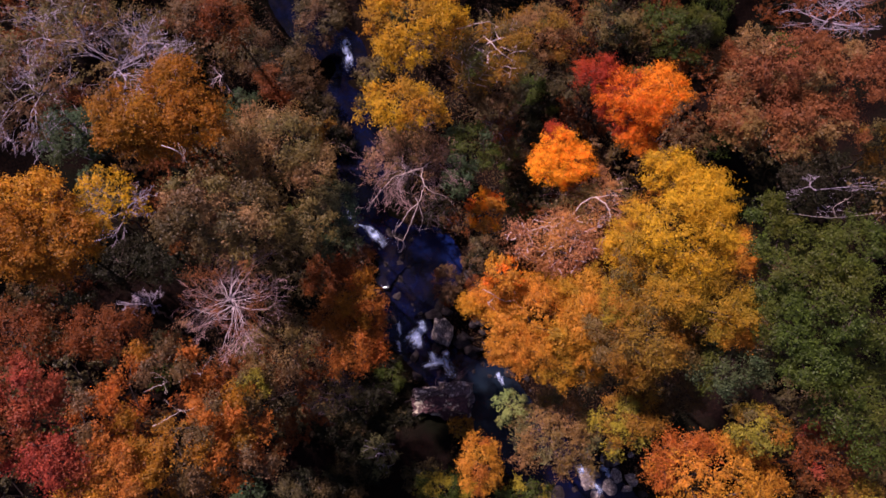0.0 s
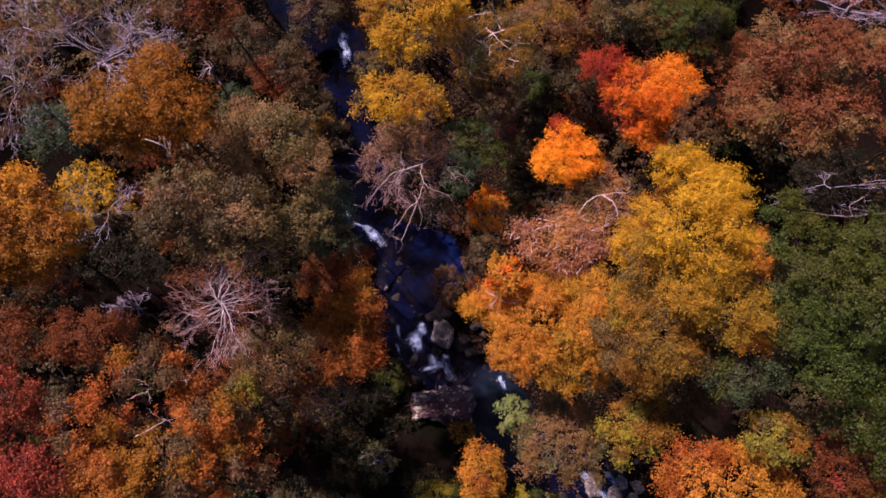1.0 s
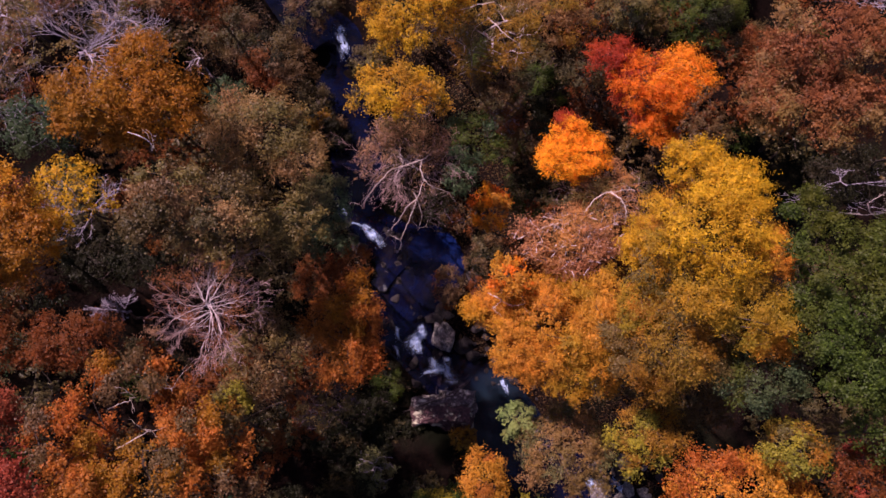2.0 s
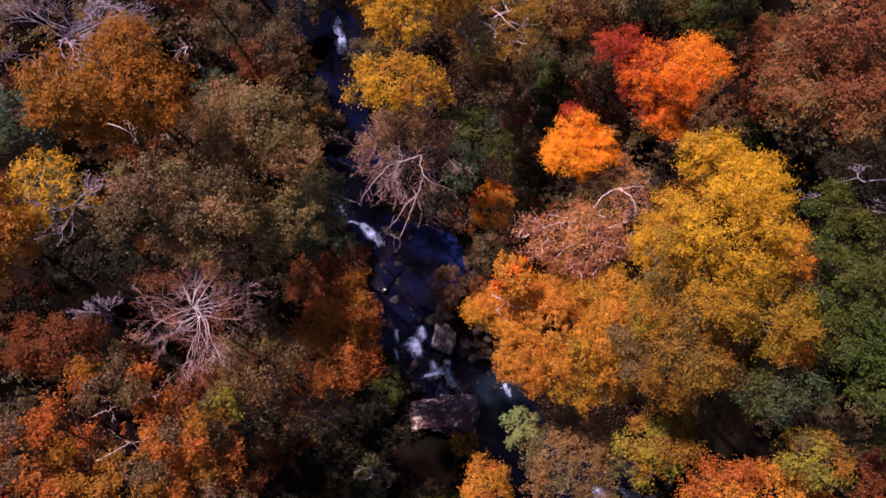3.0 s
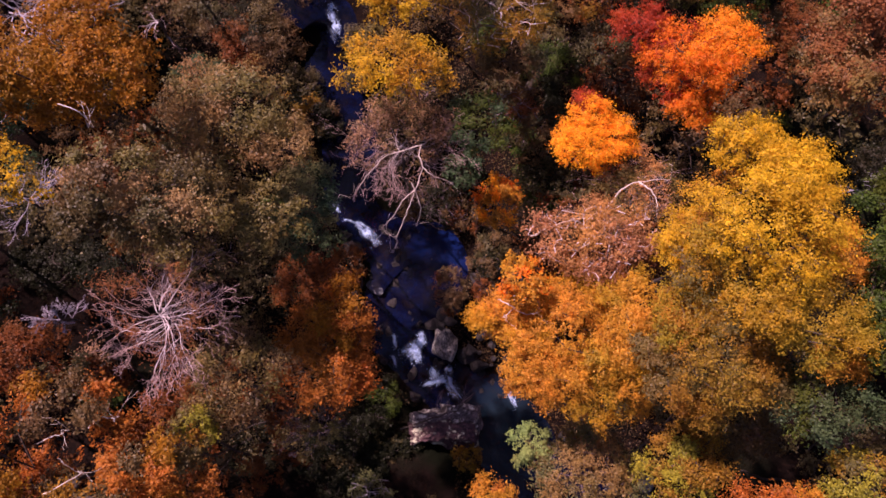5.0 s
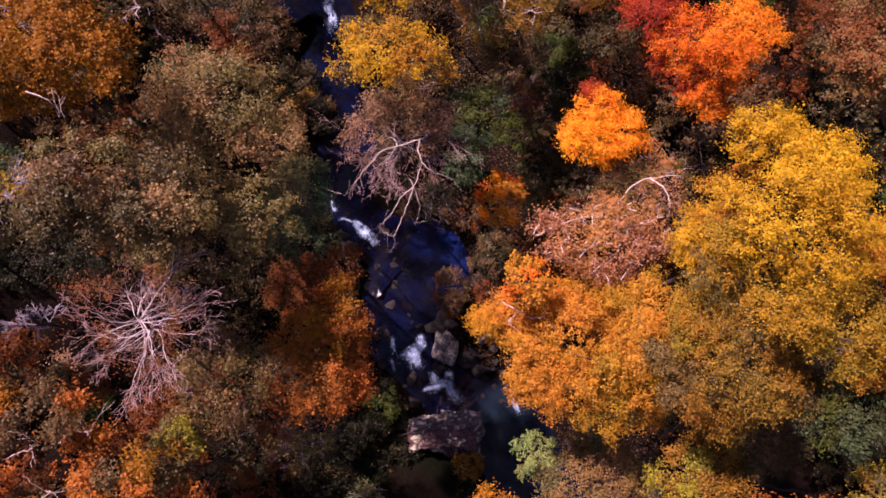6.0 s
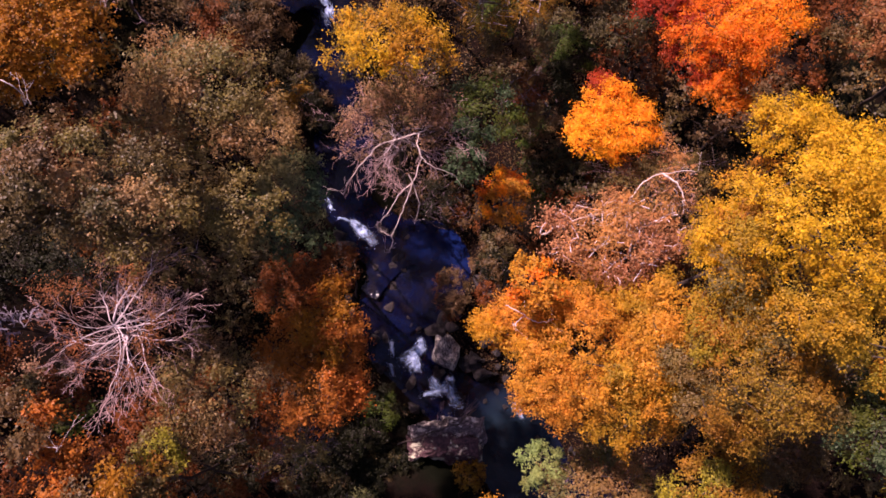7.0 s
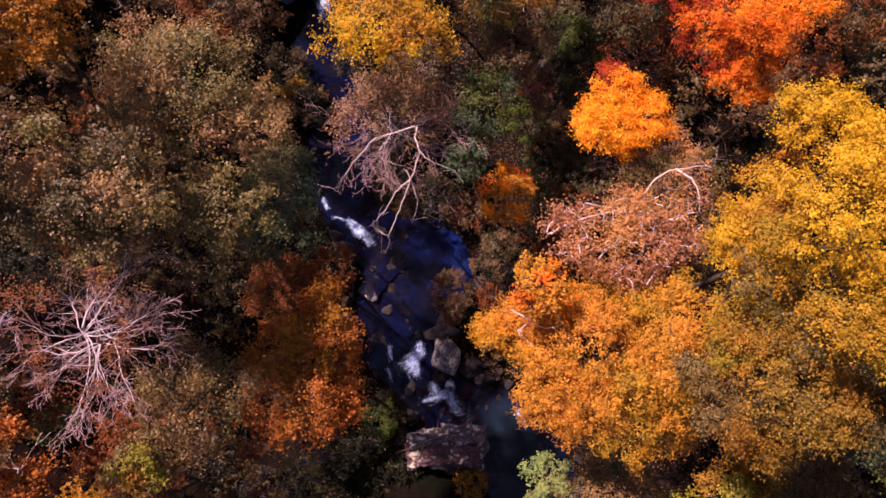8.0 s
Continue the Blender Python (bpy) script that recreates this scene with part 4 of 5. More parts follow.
tree("dark rust tree in the shade", 19.8, 25.4, (17.25, 22.15, 12.97), (1.90, 2.30, 1.52), ['chestnut', 'umber'], 76, group="trees of the valley", lobes=14)
tree("mossy dark green bush in shade", 5.5, 17.8, (5.29, 16.99, 6.97), (1.59, 1.82, 1.27), ['shaded_green', 'green'], 77, name="shrub", category="shrub", group="bushes of the valley", lobes=12)
tree("brown oak crown on the slope", -22.3, 26.2, (-15.44, 18.16, 22.47), (1.84, 1.18, 0.89), ['umber', 'moss'], 78, group="trees of the valley", lobes=16, fill=0.6, bark=GREY_BARK)
tree("brown thicket above the stream", -13.0, 26.8, (-11.01, 22.81, 14.16), (1.56, 1.59, 1.24), ['moss', 'umber'], 79, name="shrub", category="shrub", group="bushes of the valley", lobes=12)
tree("orange oak at the lower edge", -16.1, -0.8, (-11.57, -0.56, 21.33), (1.65, 1.13, 0.85), ['orange', 'rust'], 80, group="trees of the valley", lobes=18)
tree("small rust tree on the slope", -14.8, 6.6, (-12.02, 5.34, 16.33), (1.45, 0.98, 0.85), ['chestnut', 'moss'], 81, group="trees of the valley", lobes=12)
tree("olive tree at the lower edge", 20.3, -1.0, (16.01, -0.75, 17.44), (1.30, 0.88, 0.76), ['olive_gold', 'lime'], 82, group="trees of the valley", lobes=12)
tree("dark bush in the deep gap", -16.7, 12.3, (-14.99, 11.02, 11.10), (1.81, 1.38, 1.19), ['shaded_green'], 83, name="shrub", category="shrub", group="bushes of the valley", lobes=12)
tree("dead snag with pale broken branches", -13.3, 22.7, (-9.30, 15.92, 22.00), (0.82, 0.80, 0.58), ['umber'], 84, group="trees of the valley", lobes=5, clumps=3, fill=0.0, bark=PALE_BARK, bare=dict(limbs=6, depth=3, thick=0.022, wild=1.6), trunk_to=-0.6)
# gap floor: bushes whose near-black leaves stand in for deep shade
tree("dark bush on the gap floor", -7.8, 1.9, (-7.84, 1.93, 2.98), (1.64, 1.39, 1.20), ['shaded_green', 'moss'], 85, name="shrub", category="shrub", group="bushes of the valley", lobes=12, leaf=0.09)
tree("dark green bush on the gap floor", -5.8, 3.7, (-5.76, 3.75, 3.52), (1.54, 1.32, 1.15), ['shaded_green', 'moss'], 86, name="shrub", category="shrub", group="bushes of the valley", lobes=12, leaf=0.09)
tree("dark leafy bush on the gap floor", -9.5, 3.5, (-9.17, 3.36, 6.05), (1.54, 1.30, 1.13), ['shaded_green', 'moss'], 87, name="shrub", category="shrub", group="bushes of the valley", lobes=12, leaf=0.09)
tree("dark olive bush on the gap floor", -3.4, 3.7, (-3.43, 3.72, 1.90), (1.25, 1.47, 1.00), ['shaded_green', 'moss'], 88, name="shrub", category="shrub", group="bushes of the valley", lobes=10, leaf=0.09)
tree("dull dark bush on the gap floor", -5.9, -0.0, (-5.91, -0.04, 3.50), (1.82, 1.34, 1.17), ['shaded_green', 'moss'], 89, name="shrub", category="shrub", group="bushes of the valley", lobes=12, leaf=0.09)
# the shade of the hollows is put into these trees' leaf colour
tree("dark brown tree in a shaded hollow", 23.4, 17.6, (20.73, 15.55, 12.00), (2.45, 1.71, 1.48), ['shaded_green'], 90, group="trees of the valley", lobes=18, leaf=0.09)
tree("dark olive tree in a shaded hollow", 26.5, 17.0, (23.36, 14.97, 12.12), (1.83, 1.55, 1.34), ['shaded_green'], 91, group="trees of the valley", lobes=16, leaf=0.09)
tree("dark tree in the hollow between oaks", -19.5, 12.3, (-17.45, 11.01, 11.12), (2.11, 1.38, 1.19), ['shaded_green'], 92, group="trees of the valley", lobes=16, leaf=0.09)
tree("dark rust tree in the hollow between oaks", -22.5, 10.0, (-19.74, 8.77, 12.28), (2.00, 1.16, 1.01), ['shaded_green', 'chestnut'], 93, group="trees of the valley", lobes=16, leaf=0.09)
tree("bare grey tree with tangled twigs", -23.5, 24.6, (-15.65, 16.35, 23.82), (2.02, 1.31, 0.98), ['olive'], 94, group="trees of the valley", lobes=10, fill=0.15, bark=GREY_BARK, bare=dict(limbs=11, depth=4, thick=0.02, wild=1.5), trunk_to=-0.5)
tree("bare grey tree with spread twigs", -17.7, 24.6, (-11.98, 16.62, 23.32), (1.84, 1.45, 1.09), ['umber'], 95, group="trees of the valley", lobes=10, fill=0.1, bark=GREY_BARK, bare=dict(limbs=11, depth=4, thick=0.02, wild=1.5), trunk_to=-0.5)
tree("brown tree in the mid slope", 3.5, 23.7, (3.04, 20.37, 13.63), (1.69, 1.41, 1.22), ['umber', 'moss'], 96, group="trees of the valley", lobes=14, fill=0.8)
tree("olive-brown tree in the mid slope", 5.2, 20.5, (4.62, 18.26, 11.63), (1.43, 1.47, 1.15), ['shaded_green', 'umber'], 97, group="trees of the valley", lobes=12, fill=0.8)
tree("brown twiggy tree in the mid slope", 3.7, 21.2, (3.27, 18.67, 12.20), (1.33, 1.29, 1.06), ['umber', 'russet'], 98, group="trees of the valley", lobes=12, fill=0.6, twigs=60, bark=GREY_BARK)
tree("olive-gold tree in the mid slope", 8.4, 24.4, (7.20, 20.92, 13.64), (1.55, 1.41, 1.23), ['shaded_green', 'moss'], 99, group="trees of the valley", lobes=12, fill=0.8)
tree("brown tree between the oaks", -12.0, 19.4, (-9.41, 15.21, 17.85), (1.43, 1.05, 0.91), ['brown', 'umber'], 100, group="trees of the valley", lobes=14)
tree("olive tree above the pool bank", -7.7, 17.8, (-6.42, 14.77, 15.23), (1.25, 1.28, 1.00), ['olive', 'tan'], 101, group="trees of the valley", lobes=12)
# low bushes by the slab, leaf colour darkened to act as shade
tree("dark low bush under the slab", -2.4, 1.8, (-2.48, 1.82, 1.74), (1.48, 1.15, 0.99), ['shaded_green', 'moss'], 102, name="shrub", category="shrub", group="bushes of the valley", lobes=10, leaf=0.09)
tree("dark green low bush under the slab", -1.3, 0.1, (-1.36, 0.12, 2.42), (1.44, 1.04, 0.90), ['shaded_green', 'moss'], 103, name="shrub", category="shrub", group="bushes of the valley", lobes=10, leaf=0.09)
tree("dark leafy low bush at the gap edge", -4.6, 3.1, (-4.60, 3.14, 2.60), (1.47, 1.20, 1.04), ['shaded_green'], 104, name="shrub", category="shrub", group="bushes of the valley", lobes=10, leaf=0.09)
tree("dark low bush at the gap edge", -4.9, 0.3, (-4.95, 0.28, 3.13), (1.51, 1.16, 1.01), ['shaded_green'], 105, name="shrub", category="shrub", group="bushes of the valley", lobes=10, leaf=0.09)
tree("brown low bush on the pool bank", 2.7, 14.7, (2.71, 14.67, 3.80), (1.13, 0.99, 0.86), ['umber', 'moss'], 106, name="shrub", category="shrub", group="bushes of the valley", lobes=9, leaf=0.09)
tree("dark brush above the pool bank", -1.2, 24.7, (-1.17, 24.31, 4.94), (2.03, 1.67, 1.45), ['umber', 'moss'], 107, name="shrub", category="shrub", group="bushes of the valley", lobes=12, leaf=0.09, twigs=60, bark=TWIG_BARK)
tree("dark brown brush at the pool edge", 2.1, 13.7, (2.11, 13.82, 2.50), (1.00, 1.27, 0.80), ['umber'], 108, name="shrub", category="shrub", group="bushes of the valley", lobes=9, leaf=0.09, twigs=40, bark=TWIG_BARK)
tree("dark purple-brown brush over the pool", 1.4, 16.7, (1.40, 16.70, 3.69), (1.30, 1.16, 1.01), ['umber', 'chestnut'], 109, name="shrub", category="shrub", group="bushes of the valley", lobes=9, leaf=0.09, fill=0.6, twigs=80, bark=TWIG_BARK)
# bushes added over sunlit soil, leaves darkened like the gap's shade
tree("low bush on the ground with shade-darkened leaves", -2.4, 3.7, (-2.44, 3.79, 1.89), (1.08, 0.95, 0.82), ['shaded_green'], 110, name="shrub", category="shrub", group="bushes of the valley", lobes=8, leaf=0.085)
tree("low thicket on the ground with shade-darkened leaves", -2.9, 2.7, (-2.93, 2.74, 1.90), (1.07, 0.94, 0.81), ['shaded_green'], 111, name="shrub", category="shrub", group="bushes of the valley", lobes=8, leaf=0.085)
tree("low bush on the ground with shade-darkened leaves", -3.7, 2.4, (-3.79, 2.44, 2.31), (1.05, 0.93, 0.80), ['shaded_green'], 112, name="shrub", category="shrub", group="bushes of the valley", lobes=8, leaf=0.085)
tree("low thicket on the ground with shade-darkened leaves", -4.5, 1.9, (-4.54, 1.87, 2.72), (1.04, 0.91, 0.79), ['shaded_green'], 113, name="shrub", category="shrub", group="bushes of the valley", lobes=8, leaf=0.085)
tree("low bush on the ground with shade-darkened leaves", -3.0, 1.0, (-3.05, 1.02, 2.11), (1.05, 0.92, 0.80), ['shaded_green'], 114, name="shrub", category="shrub", group="bushes of the valley", lobes=8, leaf=0.085)
tree("low thicket on the ground with shade-darkened leaves", -5.3, 2.5, (-5.30, 2.51, 3.33), (1.03, 0.91, 0.79), ['shaded_green'], 115, name="shrub", category="shrub", group="bushes of the valley", lobes=8, leaf=0.085)
tree("low bush on the ground with shade-darkened leaves", -5.9, 1.6, (-5.89, 1.57, 3.74), (1.01, 0.89, 0.77), ['shaded_green'], 116, name="shrub", category="shrub", group="bushes of the valley", lobes=8, leaf=0.085)
tree("low thicket on the ground with shade-darkened leaves", -6.9, 2.9, (-6.79, 2.84, 4.35), (1.01, 0.89, 0.77), ['shaded_green'], 117, name="shrub", category="shrub", group="bushes of the valley", lobes=8, leaf=0.085)
tree("dark brush on the upper stream bank", -8.4, 23.9, (-8.40, 23.87, 6.20), (1.50, 1.35, 1.12), ['shaded_green', 'moss'], 118, name="shrub", category="shrub", group="bushes of the valley", lobes=10, leaf=0.085, twigs=30, bark=TWIG_BARK)
tree("dark brown brush on the upper stream bank", -7.8, 22.5, (-7.79, 22.52, 5.80), (1.40, 1.26, 1.05), ['shaded_green', 'umber'], 119, name="shrub", category="shrub", group="bushes of the valley", lobes=10, leaf=0.085, twigs=30, bark=TWIG_BARK)
tree("dark olive brush on the upper stream bank", -8.4, 20.8, (-8.45, 20.79, 8.00), (1.50, 1.35, 1.12), ['shaded_green', 'olive_gold'], 120, name="shrub", category="shrub", group="bushes of the valley", lobes=10, leaf=0.085, twigs=30, bark=TWIG_BARK)
tree("dark low brush at the upper stream", -7.0, 21.7, (-7.05, 21.69, 5.20), (1.00, 0.90, 0.75), ['shaded_green'], 121, name="shrub", category="shrub", group="bushes of the valley", lobes=10, leaf=0.085, twigs=30, bark=TWIG_BARK)
tree("olive brush beside the upper fall", -4.7, 25.9, (-4.69, 25.91, 7.60), (1.50, 1.35, 1.12), ['moss', 'olive'], 122, name="shrub", category="shrub", group="bushes of the valley", lobes=10, leaf=0.085, twigs=30, bark=TWIG_BARK)
tree("dark olive brush beside the upper pool", -5.1, 24.2, (-5.08, 24.20, 6.60), (1.10, 0.99, 0.83), ['moss', 'shaded_green'], 123, name="shrub", category="shrub", group="bushes of the valley", lobes=10, leaf=0.085, twigs=30, bark=TWIG_BARK)
tree("dark brown brush on the pool bank", 2.3, 12.1, (2.34, 12.08, 3.60), (0.95, 0.85, 0.71), ['umber', 'chestnut'], 124, name="shrub", category="shrub", group="bushes of the valley", lobes=10, leaf=0.085, twigs=30, bark=TWIG_BARK)
tree("dark brush on the pool bank", 2.6, 13.5, (2.61, 13.52, 3.90), (1.00, 0.90, 0.75), ['shaded_green', 'umber'], 125, name="shrub", category="shrub", group="bushes of the valley", lobes=10, leaf=0.085, twigs=30, bark=TWIG_BARK)
tree("dark brown brush on the far slope", 3.2, 21.9, (3.22, 21.86, 8.60), (1.40, 1.26, 1.05), ['moss', 'umber'], 130, name="shrub", category="shrub", group="bushes of the valley", lobes=10, leaf=0.085, twigs=30, bark=TWIG_BARK)
tree("dark green brush on the far slope", 4.3, 19.7, (4.26, 19.72, 7.60), (1.20, 1.08, 0.90), ['moss', 'green'], 131, name="shrub", category="shrub", group="bushes of the valley", lobes=10, leaf=0.085, twigs=30, bark=TWIG_BARK)
tree("dark brush under the maples", 5.7, 20.9, (5.73, 20.89, 8.00), (1.30, 1.17, 0.98), ['shaded_green', 'umber'], 132, name="shrub", category="shrub", group="bushes of the valley", lobes=10, leaf=0.085, twigs=30, bark=TWIG_BARK)
tree("dark low brush beside the slab", -4.2, 4.9, (-4.25, 4.93, 3.60), (1.10, 0.99, 0.83), ['shaded_green'], 133, name="shrub", category="shrub", group="bushes of the valley", lobes=10, leaf=0.085, twigs=30, bark=TWIG_BARK)
tree("dark low brush beside the slab", -5.2, 4.0, (-5.22, 3.97, 4.20), (1.20, 1.08, 0.90), ['shaded_green'], 134, name="shrub", category="shrub", group="bushes of the valley", lobes=10, leaf=0.085, twigs=30, bark=TWIG_BARK)
tree("dark green brush above the pool", 4.8, 17.2, (4.77, 17.21, 6.20), (1.20, 1.08, 0.90), ['green', 'shaded_green'], 135, name="shrub", category="shrub", group="bushes of the valley", lobes=10, leaf=0.085, twigs=30, bark=TWIG_BARK)


# ---- ground, water, rocks ----
build_ground()
build_water()
white_water("white water falling into a dark pool", [([(-6.75, 28.8), (-6.72, 28.1), (-6.6, 27.5), (-6.35, 26.9)], 0.30, 0.42)], 1, 300)
white_water("white water sliding over a rock step", [([(-5.45, 16.45), (-5.0, 16.15), (-4.5, 15.75), (-3.95, 15.2)], 0.26, 0.42), ([(-6.65, 17.6), (-6.45, 17.2), (-6.25, 16.9)], 0.15, 0.12), ([(-6.1, 16.5), (-5.7, 16.5), (-5.2, 16.35)], 0.07, 0.09)], 2, 260)
white_water("white water tumbling between boulders", [([(-1.55, 10.35), (-1.4, 9.8), (-1.95, 9.3), (-2.75, 8.85)], 0.20, 0.42), ([(-1.4, 10.0), (-1.75, 9.2), (-1.6, 8.35)], 0.38, 0.40),
                                                      ([(-3.05, 10.1), (-3.0, 9.7), (-2.9, 9.2)], 0.13, 0.16), ([(-3.15, 8.9), (-3.0, 8.6), (-2.9, 8.2)], 0.11, 0.12)], 3, 700)
white_water("low foaming cascade above the pool", [([(0.25, 8.55), (0.15, 7.8), (0.35, 7.2), (0.85, 6.6)], 0.22, 0.42), ([(-0.95, 8.3), (-0.6, 7.7), (-0.55, 7.2)], 0.22, 0.40),
                                                   ([(0.15, 7.7), (-0.7, 7.5), (-1.5, 7.2)], 0.34, 0.12)], 4, 700)
white_water("white water among the rocks of the lower stream", [([(8.9, 0.9), (9.5, 0.3), (10.0, -0.4), (10.6, -0.9)], 0.30, 0.35), ([(10.4, 0.9), (10.9, 0.5), (11.2, 0.0)], 0.22, 0.25)], 6, 200)
white_water("thin white trickle running into the pool", [([(3.75, 7.0), (3.95, 6.5), (4.2, 6.0)], 0.16, 0.18)], 5, 60)
boulder(-0.1, 9.4, 1.0, 1.08, 105, "rounded grey boulder beside the rapids", 5, PALE_ROCK, 0.95, 1.25)
boulder(1.3, 9.3, 0.9, 0.72, 70, "reddish brown angular boulder beside the rapids", 6, ROCK, 0.8, 1.2)

boulder(-1.3, 2.6, 0.9, 0.9, 40, "dark mossy rock below the slab", 11, ROCK, 0.7, 1.3)
boulder(0.6, 2.3, 0.6, 0.75, 100, "dark broken rock below the slab", 12, ROCK, 0.7, 1.2)
boulder(-2.6, 4.2, 1.2, 0.8, 10, "dark rock beside the slab", 13, ROCK, 0.8, 1.1)
boulder(-0.4, 0.9, 0.5, 0.8, 75, "dark flat rock below the slab", 14, ROCK, 0.5, 1.4)
boulder(-2.1, 6.4, 0.7, 0.6, 30, "dark wet rock at the cascade", 15, ROCK, 0.6, 1.5)


def slab():
    """A great block of bedrock in broken steps: a pale crest along the back, a lower purple-brown step before it and a ledge at the foot."""
    root = tagged(new("rock_slab"), "huge stepped purple-brown rock with lichen and fallen branches across it", "rock")
    root.location = (-0.05, 4.6, 0.3)
    steps = ((-0.80, 0.58, 0.92, 0.36, 3.25, 2, 3, SLAB_CREST), (0.86, 0.66, 0.80, 0.42, 3.40, -3, -2, SLAB_CREST), (-0.72, 0.0, 1.06, 0.42, 3.12, 4, 3, SLAB),
             (0.84, 0.06, 0.74, 0.40, 3.22, -6, 3, SLAB), (0.15, -0.55, 1.05, 0.28, 1.45, 3, 6, SLAB))
    for k, (x, y, w, d, high, turn, tip, skin) in enumerate(steps):
        bm = bmesh.new()
        bmesh.ops.create_cube(bm, size=2.0)
        bmesh.ops.subdivide_edges(bm, edges=bm.edges, cuts=17, use_grid_fill=True)
        for v in bm.verts:
            c = v.co.copy()
            rise = high - 0.14 * (1 - c.y)
            c.z = (c.z + 1) * 0.5 * rise
            layer = math.floor((high - c.z) / 0.45 + 0.3 * noise.noise(Vector((c.x + k, c.y, 3.0 * k))))
            c.x *= w * (1 + 0.05 * layer)
            c.y *= d * (1 + 0.08 * layer)
            q = Vector((c.x + x, c.y + y, c.z + 2.7 * k))
            chip = noise.noise(q * 1.3) * 0.22 + abs(noise.noise(q * 2.9)) * 0.20 + noise.noise(q * 7) * 0.05
            v.co = c + Vector((c.x / w * chip, c.y / d * chip, (0.55 * chip if c.z > high * 0.8 else 0.0)))
        me = bpy.data.meshes.new("block")
        bm.to_mesh(me)
        bm.free()
        me.materials.append(skin)
        ob = new("block", me)
        ob.parent = root
        ob.matrix_local = pose(x, y, -0.4, tip, 0, turn)


slab()


def fallen_branch(label, points, thick, seed, bark):
    rng = np.random.default_rng(seed)
    p = np.array(points, float)
    ends = p[-1] + rng.normal(size=(5, 3)) * 0.22
    at = [p[0]]
    for a, b in zip(p[:-1], p[1:]):
        at += [a + (b - a) * f + rng.normal(size=3) * 0.03 for f in (0.34, 0.67, 1.0)]
    pos = np.array(at + list(ends))
    par = np.array([-1] + list(range(len(at) - 1)) + [len(at) - 2 - i for i in range(5)])
    rad = np.concatenate((np.linspace(thick, thick * 0.4, len(at)), np.full(5, thick * 0.25)))
    root = tagged(new("fallen_branch"), label, "branch", "fallen wood")
    root.location = p[0]
    mesh_object("stem", *tubes(pos - p[0], par, rad, range(1, len(at)), 7), bark, root, True)
    mesh_object("branchwork", *tubes(pos - p[0], par, rad, range(len(at), len(pos)), 5), bark, root, True)


fallen_branch("dark dead branch lying across the rock slab", [(-2.4, 4.6, 3.0), (-0.7, 5.1, 3.45), (0.5, 5.5, 3.75), (1.4, 6.2, 3.8)], 0.05, 1, BARK)
fallen_branch("thin grey dead branch lying across the rock slab", [(-0.6, 5.0, 3.5), (0.6, 5.65, 3.85), (1.6, 6.5, 3.9)], 0.026, 2, TWIG_BARK)
fallen_branch("thin dead branch standing against the slab", [(-0.5, 5.2, 3.4), (-0.45, 6.1, 2.6), (-0.2, 6.8, 1.6)], 0.022, 4, TWIG_BARK)
fallen_branch("dark fallen trunk across the slope", [(3.6, 21.5, 7.2), (5.6, 24.0, 8.2), (7.4, 26.0, 9.0)], 0.30, 3, BARK)

# broken rocks where the stream leaves the pool
rng = np.random.default_rng(8)
for k in range(26):
    x, y = rng.uniform(8.6, 13.2), rng.uniform(-1.4, 2.4)
    size = 0.22 + 0.4 * rng.random()
    boulder(x, y, ground_at(x, y) + 0.1, size, rng.uniform(0, 360), "pale broken rock in the lower stream", 300 + k, PALE_ROCK if k % 3 else ROCK, rng.uniform(0.55, 0.9), rng.uniform(0.8, 1.4),
            "boulder", "rocks of the lower stream", rng.uniform(-15, 15))

for k in range(9):
    x, y = rng.uniform(9.3, 12.4), rng.uniform(-0.7, 1.7)
    boulder(x, y, max(stream_level(x, y), ground_at(x, y)) + 0.08, rng.uniform(0.3, 0.6), rng.uniform(0, 360), "pale bluish block of rock in the lower stream", 340 + k, PALE_ROCK, rng.uniform(0.55, 0.8), rng.uniform(0.9, 1.5),
            "boulder", "rocks of the lower stream", rng.uniform(-15, 15))

# stones along the pool's edge under the orange tree
rng = np.random.default_rng(14)
for k in range(26):
    x, y = rng.uniform(2.0, 3.8), rng.uniform(5.8, 11.0)
    size = 0.14 + 0.30 * rng.random() ** 1.6
    pale = y < 8 and k % 2
    boulder(x, y, ground_at(x, y) + 0.12 * size, size, rng.uniform(0, 360), "pale lichened stone at the pool's edge" if pale else "dark broken stone at the pool's edge", 400 + k,
            PALE_ROCK if pale else ROCK, rng.uniform(0.5, 0.85), rng.uniform(0.9, 1.5), "stone", "stones at the pool's edge", rng.uniform(-12, 12))

# stones of the stream bed and its banks
rng = np.random.default_rng(21)
for k in range(130):
    i = int(rng.integers(58, len(BED) - 12))
    q = BED[i]
    t = unit(BED[i + 1, :2] - BED[i - 1, :2])
    o = rng.choice((-1, 1)) * (rng.uniform(0.25, 1.35) if k % 3 else rng.uniform(0.95, 1.7)) * q[3]
    x, y = q[0] - t[1] * o, q[1] + t[0] * o
    size = 0.12 + (0.30 if k % 3 else 0.55) * rng.random() ** 2.2
    boulder(x, y, max(ground_at(x, y), q[2] - 0.1) + 0.15 * size, size, rng.uniform(0, 360), "wet dark stone in the stream bed",
            k + 30, ROCK, rng.uniform(0.5, 0.8), rng.uniform(0.8, 1.4), "stone", "stones of the stream bed")


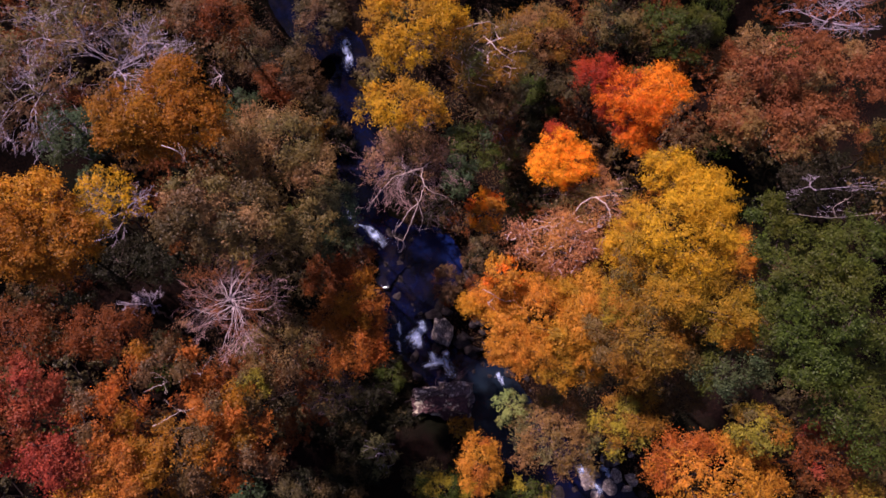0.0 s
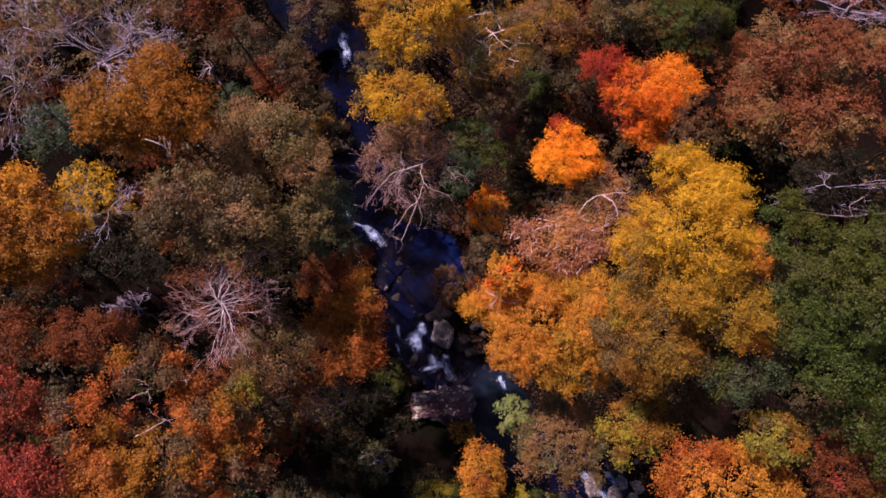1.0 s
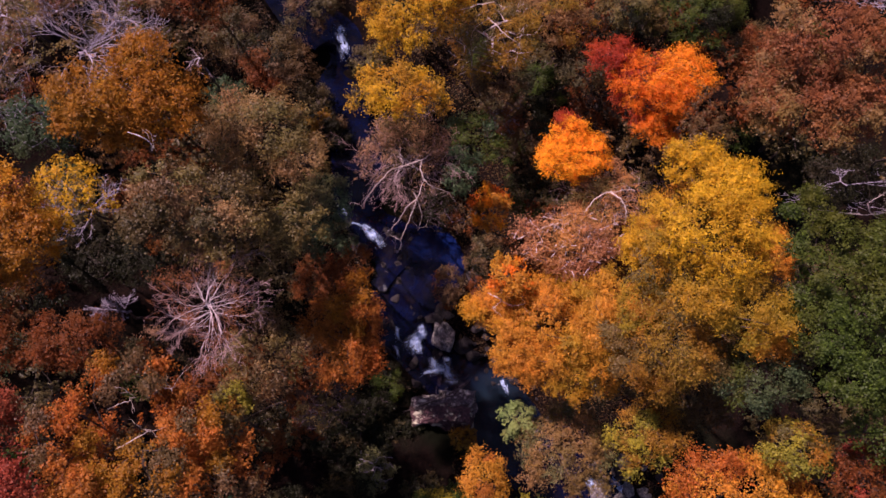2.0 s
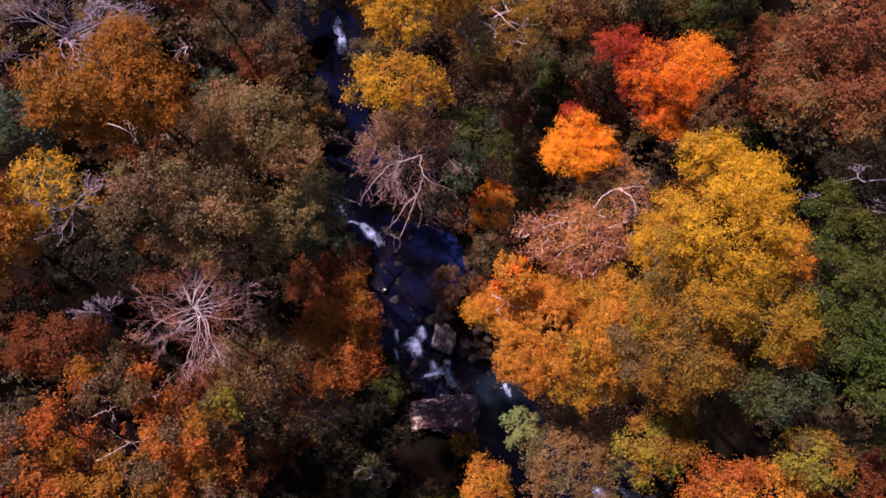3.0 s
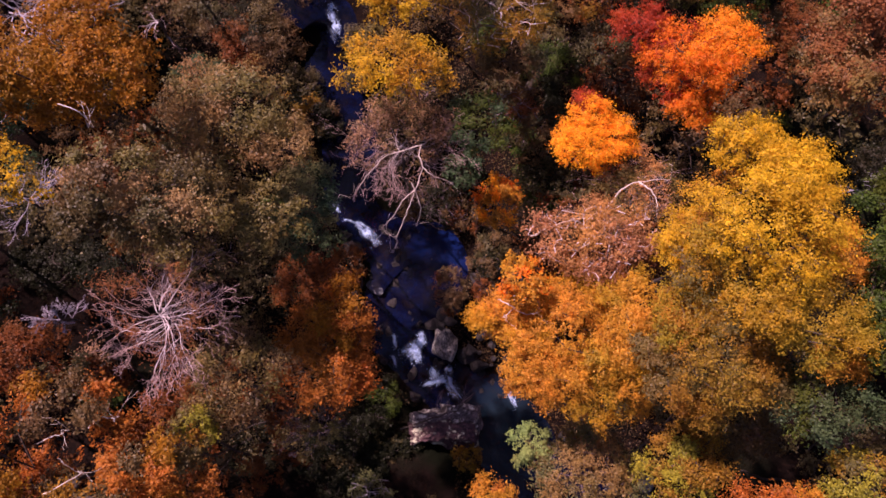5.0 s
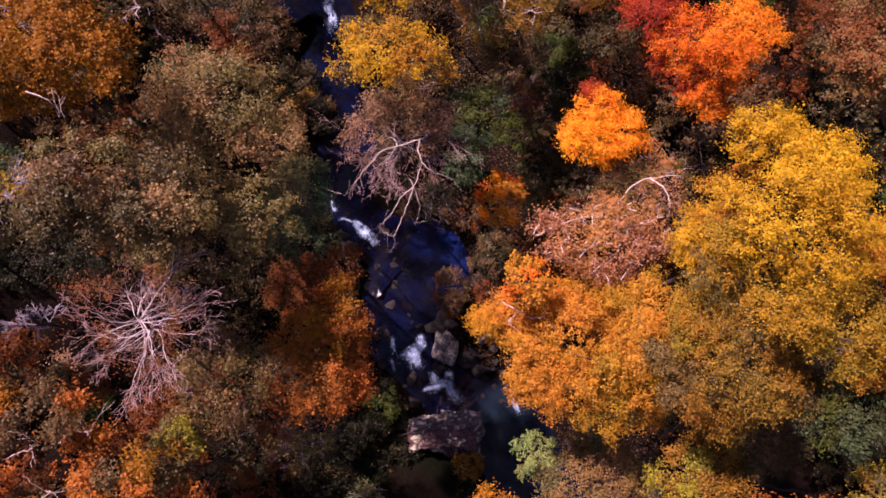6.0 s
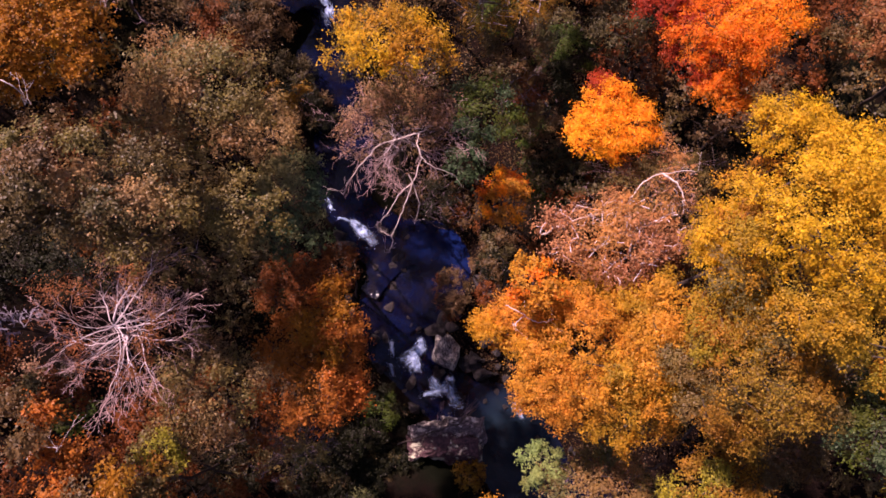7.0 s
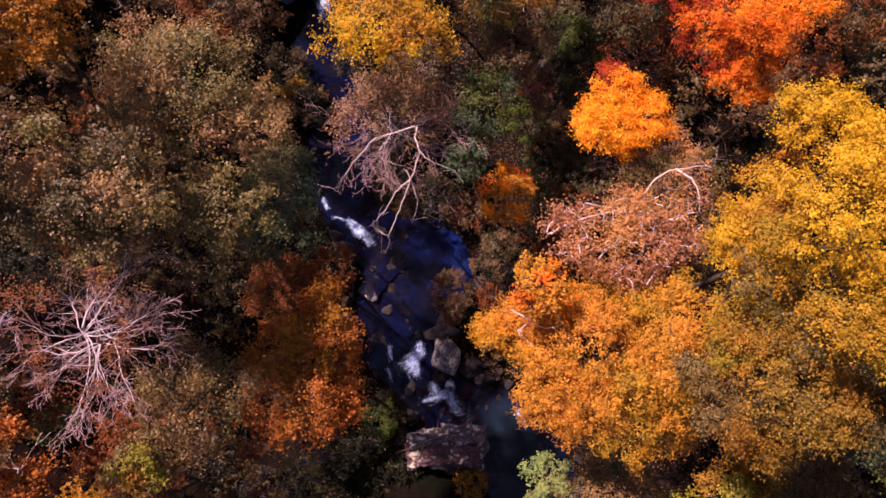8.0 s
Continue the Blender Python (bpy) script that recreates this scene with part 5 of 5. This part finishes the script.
# ---- understorey ----
def understorey():
    """Shrubs and saplings that fill the gaps between the tall trees."""
    rng = np.random.default_rng(77)
    made = []
    for k, (label, colours, high) in enumerate((
            ("dark olive shrub under trees", ["moss"], 3.0), ("dark green shrub under trees", ["green"], 2.6), ("brown-leaved sapling under tall trees", ["umber"], 4.5),
            ("rust-leaved sapling under tall trees", ["chestnut"], 5.0), ("olive-brown sapling under tall trees", ["moss"], 5.5), ("blue-green shrub under tall trees", ["teal"], 2.4),
            ("russet understorey shrub with bare twigs", ["umber"], 3.2), ("dark brown young tree under tall trees", ["umber"], 8.0), ("dark olive young tree under tall trees", ["moss"], 7.5),
            ("dark rust young tree under tall trees", ["chestnut"], 8.5))):
        g = ground_at(0, 60 + 6 * k)
        made.append((label, high, tree(label, 0, 60 + 6 * k, (0, 60 + 6 * k, g + high * 0.62), (high * 0.46, high * 0.46, high * 0.4), colours, 300 + k, density=1.7, leaf=0.115, lobes=16,
                                       clumps=9, name="shrub", category="shrub", group="understorey shrubs", limbs=3, low=-0.6)))
    spots = []
    while len(spots) < 110:
        x, y, kind = rng.uniform(-22, 22), rng.uniform(-7, 38), int(rng.integers(0, len(made)))
        clear = (np.hypot(BED[:, 0] - x, BED[:, 1] - y) - BED[:, 3]).min()
        if clear < 0.8 + 0.55 * made[kind][1] or any((x - a) ** 2 + (y - b) ** 2 < 8.0 for a, b, _ in spots):
            continue
        if (abs(x) < 4.2 and -1 < y < 8.5 or 7 < x < 14 and -3 < y < 3.5 or -9 < x < 0 and -3 < y < 7
                or (x + 16.5) ** 2 + (y - 11) ** 2 < 16 or (x - 18.5) ** 2 + (y - 15) ** 2 < 20 or 9.5 < x < 19 and 0 < y < 6.5):
            continue
        spots.append((x, y, kind))
    used = set()
    for x, y, kind in spots:
        m = pose(x, y, ground_at(x, y) - 0.1, 0, 0, rng.uniform(0, 360))
        s = rng.uniform(0.75, 1.15)
        if kind not in used:
            used.add(kind)
            made[kind][2].matrix_basis = m
        else:
            ob = copy_thing(made[kind][2], m)
            ob.scale = (s, s, s * rng.uniform(0.9, 1.2))


understorey()


def leaf_litter():
    rng = np.random.default_rng(5)
    x, y = rng.uniform(-15, 15, 110000), rng.uniform(-4, 30, 110000)
    near = np.concatenate([np.hypot(a[:, None] - BED[None, :, 0], b[:, None] - BED[None, :, 1]).min(1) for a, b in zip(np.array_split(x, 80), np.array_split(y, 80))])
    keep = (near > 2.0) & ~((x > -12) & (x < 0.5) & (y < 6))
    x, y = x[keep], y[keep]
    z = np.concatenate([ground_height(a, b) for a, b in zip(np.array_split(x, 80), np.array_split(y, 80))]) + 0.03
    at = np.stack((x, y, z), 1)
    tone = rng.random(len(at))
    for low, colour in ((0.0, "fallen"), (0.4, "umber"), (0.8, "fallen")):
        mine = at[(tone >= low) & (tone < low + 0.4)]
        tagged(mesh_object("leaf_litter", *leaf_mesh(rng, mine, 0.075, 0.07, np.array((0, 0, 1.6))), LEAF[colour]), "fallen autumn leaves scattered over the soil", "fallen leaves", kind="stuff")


leaf_litter()


# ---- the forest beyond ----
def forest_beyond():
    """The same woods going on up both sides of the valley and upstream."""
    rng = np.random.default_rng(11)
    made = []
    for k, (label, colours, high) in enumerate((("brown oak of the surrounding woods", ["umber"], 15.0), ("dark olive oak of the surrounding woods", ["moss"], 14.0),
                                                ("rust-brown oak of the surrounding woods", ["chestnut"], 13.0), ("bronze-leaved oak of the surrounding woods", ["bronze"], 15.0))):
        y = 80 + 14 * k
        g = ground_at(0, y)
        made.append(tree(label, 0, y, (0, y, g + high * 0.68), (4.3, 4.3, high * 0.3), colours, 500 + k, density=2.0, leaf=0.21, lobes=34, clumps=10, group="surrounding woods", limbs=4, low=-0.5))
    spots = []
    tries = 0
    while len(spots) < 60 and tries < 9000:
        tries += 1
        x, y = rng.uniform(-46, 46), rng.uniform(-26, 62)
        if abs(x) < 25 and -12 < y < 35 or any((x - a) ** 2 + (y - b) ** 2 < 26 for a, b in spots) or np.hypot(BED[:, 0] - x, BED[:, 1] - y).min() < 4:
            continue
        spots.append((x, y))
    spots.sort(key=lambda p: abs(p[0]) + abs(p[1] - 12))
    for k, (x, y) in enumerate(spots):
        m = pose(x, y, ground_at(x, y) - 0.2, 0, 0, rng.uniform(0, 360))
        if k < len(made):
            made[k].matrix_basis = m
        else:
            ob = copy_thing(made[int(rng.integers(0, len(made)))], m)
            s = rng.uniform(0.8, 1.15)
            ob.scale = (s, s, s)


forest_beyond()
